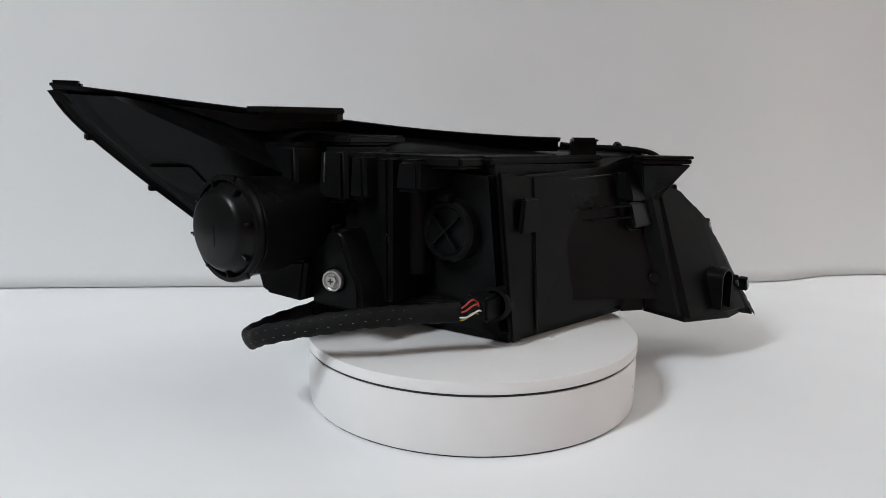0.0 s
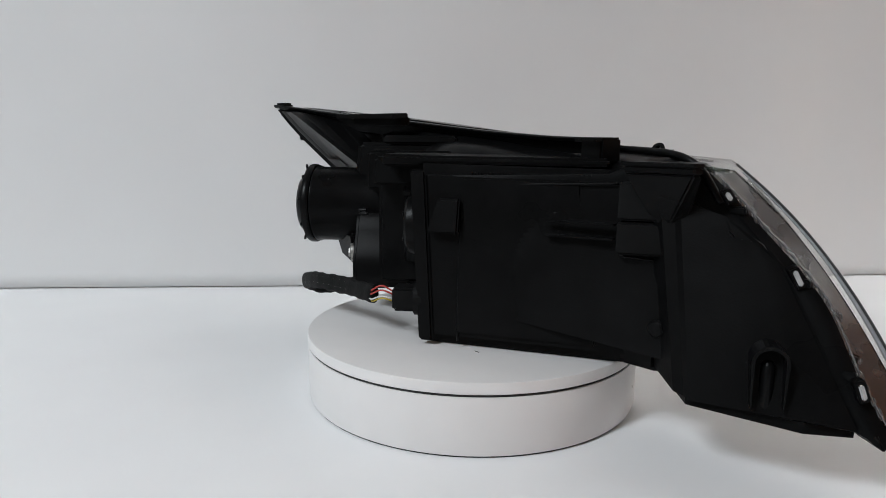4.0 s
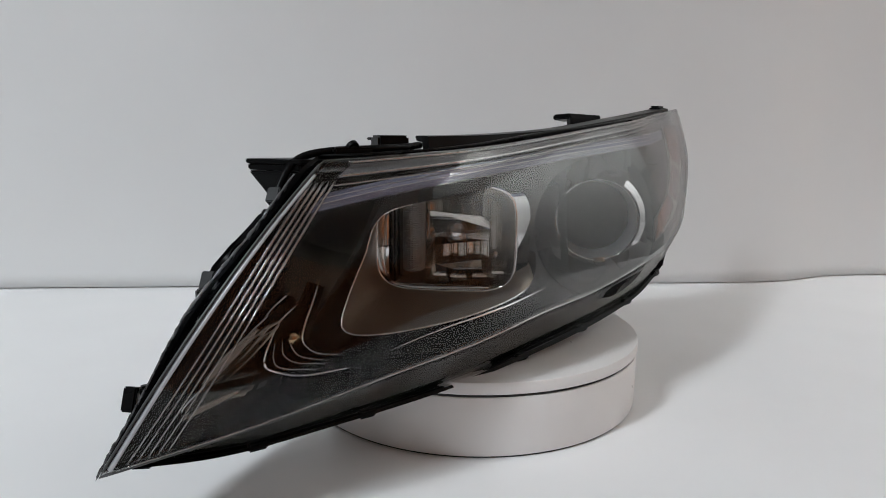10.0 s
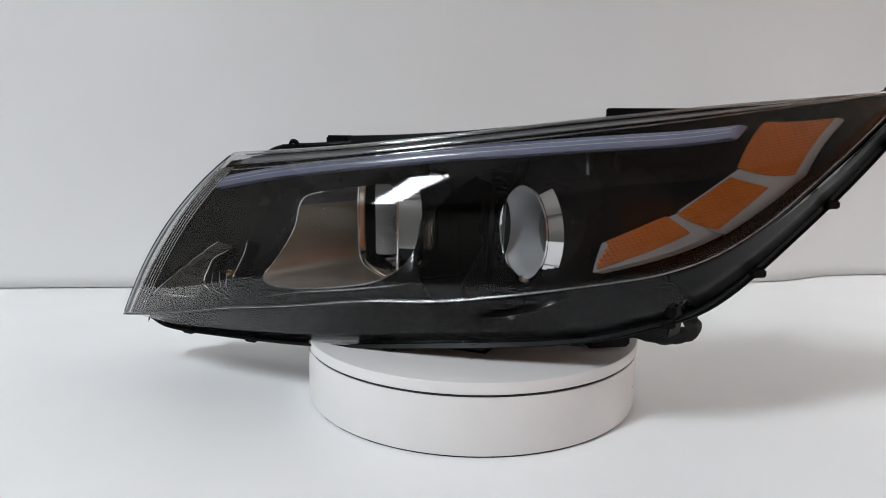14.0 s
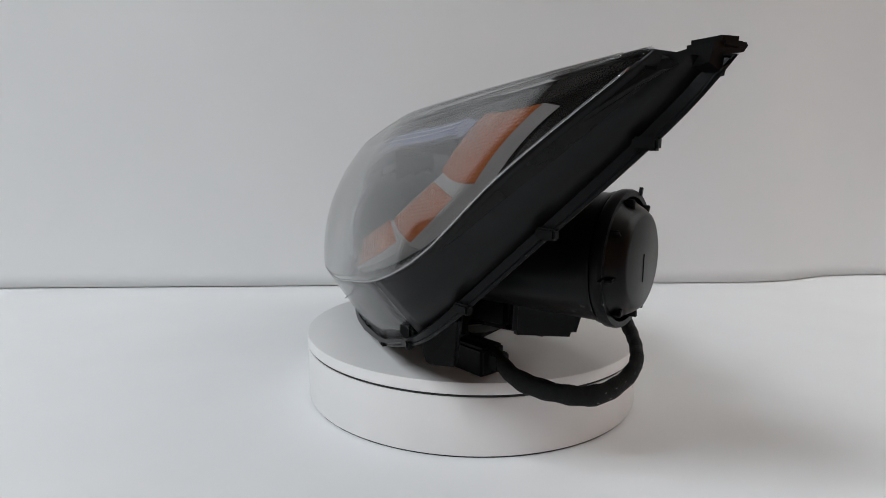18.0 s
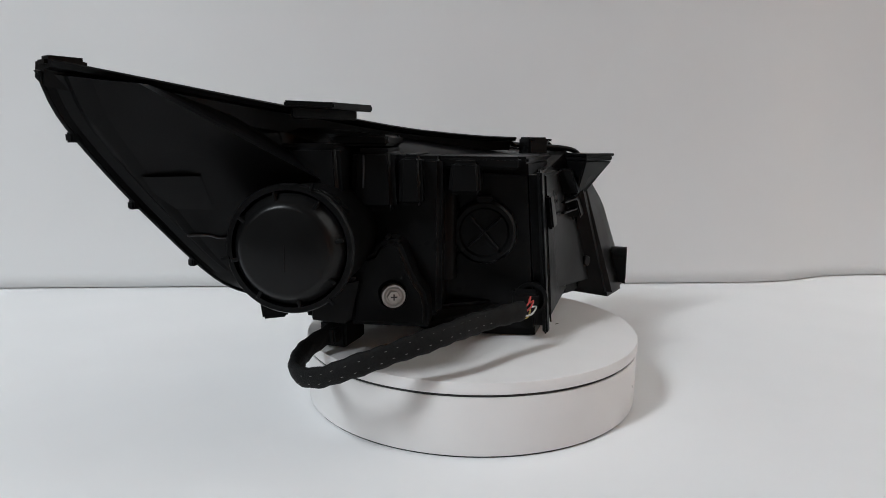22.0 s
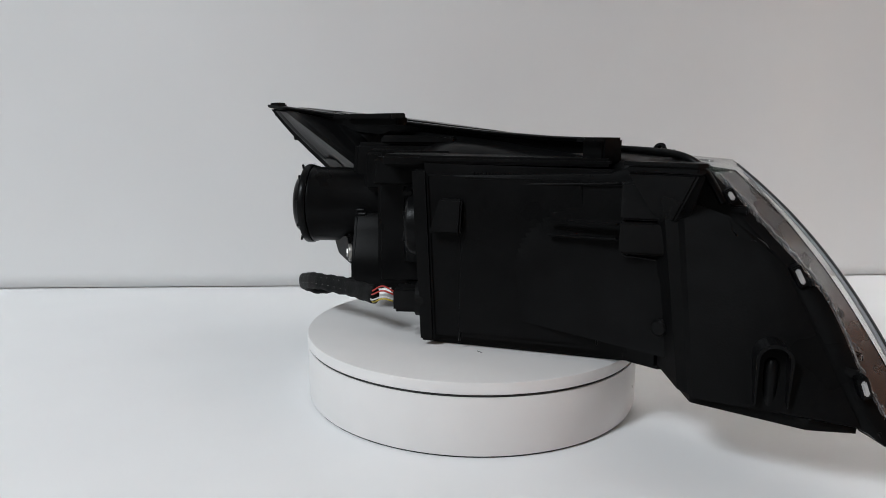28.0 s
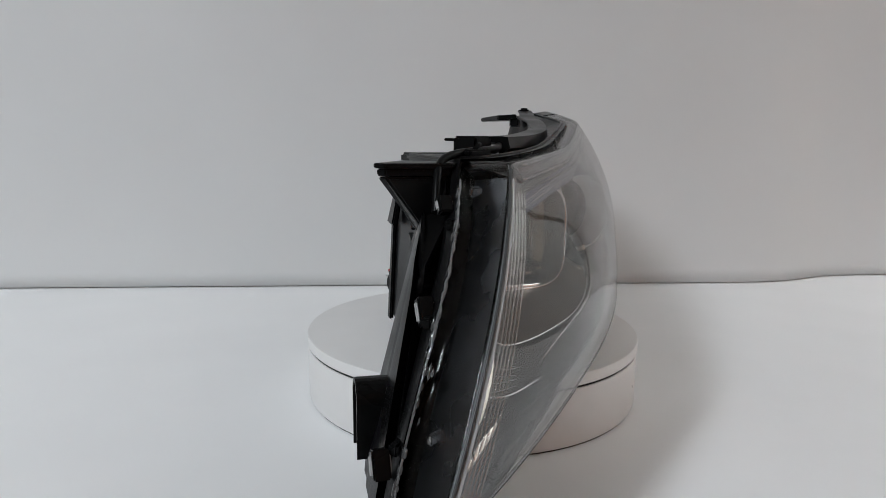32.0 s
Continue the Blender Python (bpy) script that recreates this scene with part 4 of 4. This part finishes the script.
def bulb_cover(head):
    o = Vector((-.188, -.0805, .0925))
    part("cover_tube", lathe([(.0385, -.012), (.0385, -.014), (.0375, -.016), (.0370, -.12)], o, BACK, 56), M_BLACK, head, "round black lamp tube", smooth=35)
    part("collar", lathe([(.0360, -.004), (.0392, -.004), (.0400, -.0055), (.0400, -.0095), (.0392, -.011), (.0360, -.011)], o, BACK, 56, close=True), M_BLACK, head, "ribbed black collar", smooth=35)
    cap = part("bulb_cover", lathe([(0, .0048), (.0255, .0048), (.0275, .0040), (.0300, .0010), (.0325, -.0035), (.0345, -.0060), (.0345, -.012), (0, -.012)], o, BACK, 64), M_CAP, head, "round black screw-on bulb cover", smooth=30)
    m = basis(BACK)
    for k in range(8):
        t = 2 * math.pi * k / 8 + .2
        c = o + m @ Vector((.0325 * math.cos(t), .0325 * math.sin(t), -.0035))
        bm = bmesh.new()
        bmesh.ops.create_cube(bm, size=1.0, matrix=Matrix.Translation(c) @ m.to_4x4() @ Matrix.Rotation(t, 4, "Z") @ Matrix.Diagonal((.006, .0022, .008, 1)))
        bmesh.ops.bevel(bm, geom=bm.edges[:], offset=.0006, segments=1, affect="EDGES")
        part("grip_lug", bm, M_BLACK, cap)
    for k in range(3):
        t = 2 * math.pi * k / 3 + 1.2
        c = o + m @ Vector((.0405 * math.cos(t), .0405 * math.sin(t), -.004))
        bm = bmesh.new()
        bmesh.ops.create_cube(bm, size=1.0, matrix=Matrix.Translation(c) @ m.to_4x4() @ Matrix.Rotation(t, 4, "Z") @ Matrix.Diagonal((.005, .0016, .002, 1)))
        part("catch", bm, M_BLACK, cap)
    part("seam_line", block(o - Vector(BACK) * -.0049 + Vector((0, 0, -.004)), (.0006, .0006, .016), 0, 0), M_MATT, cap)


def round_cover(head):
    o = Vector((-.0230, -.0500, .0885))
    c = part("round_cover", lathe([(0, -.002), (.018, -.002), (.0195, 0), (.0225, 0), (.0245, -.002), (.0255, -.006), (.0255, -.03), (0, -.03)], o, BACK, 48), M_BLACK, head, "round black cover with crossed ribs", smooth=30)
    m = basis(BACK)
    for t in (.75, 2.3):
        bm = bmesh.new()
        bmesh.ops.create_cube(bm, size=1.0, matrix=Matrix.Translation(o) @ m.to_4x4() @ Matrix.Rotation(t, 4, "Z") @ Matrix.Diagonal((.034, .0018, .006, 1)))
        bmesh.ops.bevel(bm, geom=bm.edges[:], offset=.0005, segments=1, affect="EDGES")
        part("cross_rib", bm, M_BLACK, c)
    part("hinge", block(o + Vector((0, 0, .026)), (.012, .008, .005), .001, -37), M_BLACK, c)


def adjuster(head):
    o = Vector((-.109, -.0655, .052))
    ax = Vector((-.35, -.937, 0))
    s = part("adjuster_screw", lathe([(0, .0005), (.0056, .0005), (.0068, .0015), (.0080, .0015), (.0084, 0), (.0084, -.006), (0, -.006)], o, ax, 36), M_SILVER, head, "grey metal adjuster screw", smooth=30)
    m = basis(ax)
    hexa = lathe([(0, .0035), (.0042, .0035), (.0048, .0025), (.0048, 0), (0, 0)], o, ax, 6)
    part("screw_head", hexa, M_SILVER, s, "grey hexagon screw head")
    for t in (0, math.pi / 2):
        bm = bmesh.new()
        bmesh.ops.create_cube(bm, size=1.0, matrix=Matrix.Translation(o + ax * .0034) @ m.to_4x4() @ Matrix.Rotation(t, 4, "Z") @ Matrix.Diagonal((.0044, .0009, .0008, 1)))
        part("slot", bm, M_SEAM, s, "dark cross slot")
    part("screw_boss", lathe([(.0095, -.001), (.0100, -.002), (.0105, -.03), (0, -.03)], o, ax, 36), M_BLACK, head, "black screw boss", smooth=30)


def connector(head):
    c = part("connector", block((.0060, -.0665, .0330), (.020, .020, .019), .002, -37), M_MATT, head, "black wire connector")
    part("collar", lathe([(.0105, -.004), (.0135, -.004), (.0135, -.014), (.0105, -.014)], (.012, -.066, .034), BACK, 28, close=True), M_MATT, c)
    for dz, mat, dx in ((.004, M_RED, 0), (.0015, M_RED, .001), (-.002, M_WHITE, .002), (-.004, M_YELLOW, .0)):
        p = [(.002 + dx, -.076, .034 + dz), (-.003 + dx * 2, -.084 - dx, .0375 + dz * 1.3), (-.010 + dx, -.089 - dx, .0335 + dz * 1.2), (-.018, -.0885, .0325 + dz * .6), (-.028, -.089, .0335 + dz * .4)]
        part("wire", tube(spline(p, 18), .0007, 6), mat, c, mat.name.replace("_", " "), smooth=180)


def harness(head):
    """A flat braided sleeve that leaves the connector, loops out and comes back under the housing."""
    c = spline([(-.012, -.0865, .0340), (-.056, -.094, .0330), (-.098, -.1045, .0310), (-.150, -.0975, .0195), (-.170, -.0765, .0080), (-.1755, -.052, .0060), (-.158, -.022, .0085), (-.132, -.008, .0150), (-.110, .010, .0190)], 72)
    bm = bmesh.new()
    rings, flecks = [], []
    for i, p in enumerate(c):
        d = Vector(c[min(i + 1, 71)] - c[max(i - 1, 0)]).normalized()
        m = basis(d)
        wob = 1 + .06 * math.sin(i * 1.7) + .04 * math.sin(i * .6)
        roll = Matrix.Rotation(.35 * math.sin(i / 71 * math.pi * 2.2), 3, "Z")
        rings.append([bm.verts.new(Vector(p) + m @ (roll @ Vector((.0042 * wob * math.cos(t), .0074 * wob * math.copysign(abs(math.sin(t)) ** .8, math.sin(t)), 0)))) for t in np.linspace(0, 2 * math.pi, 16, endpoint=False)])
        for k, t in ((0, .5), (1, -.35)):
            if 8 < i < 46 and (i + k) % 2 == 0:
                for sg in (1, -1):
                    flecks.append((Vector(p) + m @ (roll @ Vector((sg * .0042 * wob * math.cos(t), .0074 * wob * math.sin(t), 0))), d))
    for a, b in zip(rings, rings[1:]):
        for k in range(16):
            bm.faces.new((a[k], a[(k + 1) % 16], b[(k + 1) % 16], b[k]))
    bm.faces.new(rings[0])
    bm.faces.new(rings[-1][::-1])
    h = part("wiring_harness", bm, M_SLEEVE, head, "looped wiring harness in a black braided sleeve", smooth=180)
    fb = bmesh.new()
    for p, d in flecks:
        bmesh.ops.create_cube(fb, size=1.0, matrix=Matrix.Translation(p) @ basis(d).to_4x4() @ Matrix.Diagonal((.0003, .0003, .0015, 1)))
    tagged(part("braid_fleck", fb, M_FLECK, h, "pale flecks of the braid"), kind="stuff")
    part("plug", block((-.118, .004, .0125), (.034, .022, .020), .002, 40), M_MATT, h, "black plug under the housing")
    part("plug_latch", block((-.134, -.010, .0135), (.010, .012, .012), .0015, 40), M_MATT, h)
    return h


def top_rail(head):
    """The flat rail behind the cover's top edge, with its flap."""
    mid = spline([(-.302, -.079, .1955), (-.25, -.056, .1895), (-.20, -.036, .1835), (-.15, -.010, .1785), (-.10, .012, .1730), (-.04, .033, .1670), (.03, .046, .1625), (.080, .049, .1610)], 70)
    loops = []
    for i, p in enumerate(mid):
        d = mid[min(i + 1, 69)] - mid[max(i - 1, 0)]
        n = np.array([d[1], -d[0], 0])
        n /= np.linalg.norm(n)
        if np.dot(n, FWD) < 0:
            n = -n
        h = .0075 + .003 * math.sin(i / 69 * math.pi)
        up = np.array([0, 0, 1.0])
        loops.append([p + n * .016 - up * h, p + n * .014, p + n * .010 + up * .0005, p - n * .002 + up * .0005, p - n * .003 - up * .0006, p - n * .001 - up * .003, p + n * .006 - up * .004, p + n * .008 - up * h * 1.6])
    bm = loft(loops)
    bm.verts.ensure_lookup_table()
    bm.faces.new(bm.verts[:8])
    bm.faces.new(bm.verts[-8:])
    rail = part("top_rail", bm, M_BLACK, head, "black moulded rail along the top edge", smooth=35)
    part("flap", prism([(-.176, -.046), (-.150, -.064), (-.104, -.024), (-.108, -.006), (-.170, -.030)], [(-.176, -.046), (-.150, -.064), (-.104, -.024), (-.108, -.006), (-.170, -.030)], [.1785, .1775, .1775, .1785, .1785], [.1825, .1815, .1825, .1835, .1835], .001), M_BLACK, rail, "flat black clip flap")
    part("flap_rib", prism([(-.168, -.038), (-.112, -.014), (-.108, -.004), (-.164, -.024)], [(-.168, -.038), (-.112, -.014), (-.108, -.004), (-.164, -.024)], .172, .180, .001), M_BLACK, rail)


def brackets(head, shell):
    tab = part("mounting_tab", prism([(.0885, .037), (.111, .037), (.113, .055), (.090, .056)], [(.0885, .037), (.111, .037), (.113, .055), (.090, .056)], .143, .1615, .0016), M_BLACK, head, "small upright black mounting tab")
    part("tab_hook", block((.100, .034, .1590), (.022, .007, .002), .0006), M_BLACK, tab)
    plan = [(.148, .022), (.1955, .0335), (.1965, .040), (.172, .066), (.150, .066)]
    br = part("mounting_bracket", prism([(.158, .046), (.166, .046), (.172, .056), (.172, .066), (.158, .066)], plan, .1005, .1385, .0012), M_BLACK, head, "tapered black mounting bracket")
    part("bracket_plate", prism(plan, plan, .1390, .1430, .0008), M_BLACK, br)
    part("bracket_lip", prism([(.146, .020), (.1965, .0320), (.1980, .040), (.172, .068), (.150, .068)], [(.146, .020), (.1965, .0320), (.1980, .040), (.172, .068), (.150, .068)], .1432, .1460, .0006), M_BLACK, br)
    lug = part("eyelet", lathe([(.0020, -.0014), (.0044, -.0014), (.0044, .0014), (.0020, .0014)], (.137, .0665, .1538), (.25, -.75, .6), 20, close=True), M_BLACK, head, "small black eyelet", smooth=40)
    part("eyelet_base", block((.137, .0672, .1515), (.026, .006, .004), .0012, -4), M_BLACK, lug)
    part("top_arch", tube(spline([(.190, .068, .120), (.179, .063, .139), (.168, .060, .1475), (.150, .062, .1512), (.125, .0655, .1525), (.100, .064, .1535), (.083, .058, .155)], 30), .0024, 10, 1.05), M_BLACK, head, "rounded black rim over the inboard corner", smooth=60)
    lobe = part("lower_lobe", prism([(.160, .047), (.2005, .028), (.2600, .066), (.2885, .092), (.27, .097), (.16, .085)], [(.150, .040), (.165, .048), (.200, .066), (.233, .078), (.215, .078), (.15, .07)], [.0010, -.0085, -.0085, -.0125, -.010, .0015], [.132, .130, .118, .090, .09, .13], .013, 4), M_BLACK, shell, "black lower corner of the housing", smooth=35)
    part("lobe_web", prism([(.138, .036), (.166, .044), (.172, .060), (.140, .066)], [(.136, .038), (.162, .046), (.168, .060), (.138, .066)], [.0020, .0015, .0015, .0020], .070, .003), M_BLACK, lobe, smooth=35)
    part("lobe_step", prism([(.170, .046), (.2000, .0305), (.226, .048), (.20, .07)], [(.168, .050), (.190, .042), (.214, .060), (.20, .07)], [.002, -.0055, -.0055, .0], .040, .004), M_BLACK, lobe)
    part("aim_knob", lathe([(0, .010), (.0045, .010), (.0056, .009), (.0056, .007), (.0046, .0065), (.0056, .006), (.0056, .004), (.0046, .0035), (.0060, .003), (.0060, -.02), (0, -.02)], (.168, .046, .0345), (.2, -.97, 0), 24), M_BLACK, lobe, "small ribbed black aiming knob", smooth=30)
    # hook: an upside-down U with a pin in it
    o = Vector((.2405, .0565, .0))
    d = Vector((-.66, .75, 0)).normalized()
    s = Vector((.75, .66, 0))
    arch = [o + s * (.0085 * math.cos(t)) + Vector((0, 0, .0305 + .0085 * math.sin(t))) for t in np.linspace(0, math.pi, 14)]
    path = [o + s * .0085 + Vector((0, 0, .004))] + arch + [o - s * .0085 + Vector((0, 0, .004))]
    bm = bmesh.new()
    rows = []
    for p in path:
        q = (p - o - Vector((0, 0, .028)))
        out = q.normalized() * .0022
        rows.append([bm.verts.new(p - d * .006), bm.verts.new(p + out - d * .006), bm.verts.new(p + out + d * .024), bm.verts.new(p + d * .024)])
    for a, b in zip(rows, rows[1:]):
        for k in range(4):
            bm.faces.new((a[k], a[(k + 1) % 4], b[(k + 1) % 4], b[k]))
    hook = part("locating_hook", bm, M_BLACK, head, "arched black locating hook")
    part("locating_pin", tube([o + d * .004 + Vector((0, 0, z)) for z in (-.002, .006, .018, .027, .0295)], [.0042, .0042, .0042, .0040, .0022], 14), M_BLACK, hook, "black locating pin", smooth=50)
    part("foot_tab", prism([(-.176, .020), (-.158, .018), (-.150, .036), (-.170, .038)], [(-.180, .018), (-.150, .014), (-.146, .045), (-.178, .045)], .0235, .055, .0015), M_BLACK, shell, "short black foot tab")
    part("underbody", prism([(-.060, -.010), (.02, -.050), (.10, .06), (.04, .085), (-.07, .060)], [(-.10, -.030), (.02, -.05), (.10, .05), (.04, .065), (-.12, .04)], [.010, .004, .004, .006, .012], .032, .003), M_BLACK, shell)


def rim_clips(head, shell):
    """Clips and beads of sealant along the rim."""
    random.seed(7)
    n = len(RIM)
    c0 = np.array([-.02, .05, .09])
    for k in range(14):
        i = int((NT + 4 + k * (NL + NI - 14) / 13.0)) % n
        p = RIM[i]
        d = RIM[(i + 1) % n] - RIM[i - 1]
        out = p - c0
        out /= np.linalg.norm(out)
        ang = math.degrees(math.atan2(d[1], d[0]))
        part("rim_clip", block(p + out * .0028 - FWD * .003, (.011, .005, .0055), .001, ang), M_BLACK, shell, "small black rim clip")
    part("rim_clip", block((-.172, .047, .0475), (.016, .009, .010), .002, -25), M_BLACK, shell, "black rim clip with a rounded end", smooth=40)
    part("rim_clip", block((-.222, .004, .1075), (.010, .020, .007), .0015, 55), M_BLACK, shell, "black rim clip", smooth=40)
    part("rail_end", block((-.296, -.071, .1950), (.020, .012, .006), .002, 20), M_BLACK, shell, "rounded black rail end", smooth=40)
    for k in range(60):
        i = NT + NL - 2 + int((NI - 4) * random.random())
        p = RIM[i % n] * random.uniform(.2, 1) + 0
        q = RIM[i % n]
        f = edge_loop_cache[i % n]
        t = random.uniform(-.02, .05) if k % 8 else random.uniform(.03, .2)
        p = q * (1 - t) + f * t
        out = (p - c0) / np.linalg.norm(p - c0)
        r = random.uniform(.0006, .0013)
        bm = bmesh.new()
        bmesh.ops.create_icosphere(bm, subdivisions=1, radius=r, matrix=Matrix.Translation(p + out * .0034 + FWD * .003) @ Matrix.Rotation(-.45, 4, "Y") @ Matrix.Diagonal((.8, .8, random.uniform(1.5, 4.5), 1)))
        part("sealant_bead", bm, M_BEAD, shell, "clear bead of sealant", smooth=180)


def glue_line(head, shell):
    """The clear bead of glue and the slots that it fills along the inboard rim."""
    random.seed(11)
    idx = list(range(NT + NL - 2, len(RIM)))
    c0 = np.array([.10, .05, .07])
    pts = []
    for k, i in enumerate(np.linspace(.42, .93, 40) * (len(idx) - 1)):
        a = RIM[idx[int(i)]] * (1 - i % 1) + RIM[idx[min(int(i) + 1, len(idx) - 1)]] * (i % 1)
        out = (a - c0) / np.linalg.norm(a - c0)
        pts.append(Vector(a + out * .0036 + FWD * (.0042 + random.uniform(-.0008, .0008))))
    bead = part("glue_bead", tube(pts, [random.uniform(.0005, .0012) for _ in pts], 8), M_GLUE, shell, "uneven shiny bead of clear glue", smooth=180)
    seam = []
    for i in np.linspace(.03, .42, 24) * (len(idx) - 1):
        a = RIM[idx[int(i)]] * (1 - i % 1) + RIM[idx[min(int(i) + 1, len(idx) - 1)]] * (i % 1)
        out = (a - c0) / np.linalg.norm(a - c0)
        seam.append(Vector(a + out * .0034 + FWD * .0036))
    part("glue_bead", tube(seam, .0006, 6), M_GLUE, shell, "thin shiny line of glue", smooth=180)
    for p, h, lean in (((.2335, .0865, .0775), .0105, -28), ((.2765, .0885, .0190), .0095, -20), ((.1905, .0735, .1245), .006, -32)):
        mat = Matrix.Translation(p) @ Matrix.Rotation(radians(48), 4, "Z") @ Matrix.Rotation(radians(lean), 4, "Y")
        for name, size, material_, lab in (("slot_frame", (.0062, .0080, h + .0040), M_BLACK, "black frame of a glue slot"), ("slot_window", (.0030, .0098, h), M_WHITISH, "pale plastic showing in a slot")):
            bm = bmesh.new()
            bmesh.ops.create_cube(bm, size=1.0, matrix=mat @ Matrix.Diagonal((*size, 1)))
            bmesh.ops.bevel(bm, geom=bm.edges[:], offset=.0008, segments=2, affect="EDGES")
            part(name, bm, material_, shell, lab)


def headlight():
    head = tagged(new("headlight"), "black car headlight with clear cover and amber reflectors on the turntable", "headlight")
    head.location = (0, 0, TOPZ)
    shell = tub(head)
    rear(head, shell)
    bulb_cover(head)
    round_cover(head)
    adjuster(head)
    connector(head)
    harness(head)
    top_rail(head)
    brackets(head, shell)
    bezel(head)
    light_bar(head)
    reflectors(head)
    lamp_chamber(head)
    projector(head)
    turn_signal(head)
    rim_clips(head, shell)
    glue_line(head, shell)
    cover(head)
    return head


edge_loop_cache = edge_loop()
M_GLASSY = clear_material("clear_bulb_glass", (0.85, 0.85, 0.85), 0.05, 0.12, 0.8, 4.0, 0.0)
room()
cabinet("cabinet", 1.72, 2.19, -2.58, -0.62, 1.35, 4, "y")
cabinet("cabinet", 0.30, 1.70, -2.58, -2.12, 1.35, 3, "x")
table()
backdrop()
stand, plate = turntable()
lamp = headlight()


def motions():
    """The plate and the headlight turn evenly, clockwise from above."""
    rows = [(k * 0.5, pose(0, 0, TOPZ, 0, 0, -360.0 * k * 0.5 / PERIOD)) for k in range(65)]
    walk(plate, rows)
    walk(lamp, rows)


motions()
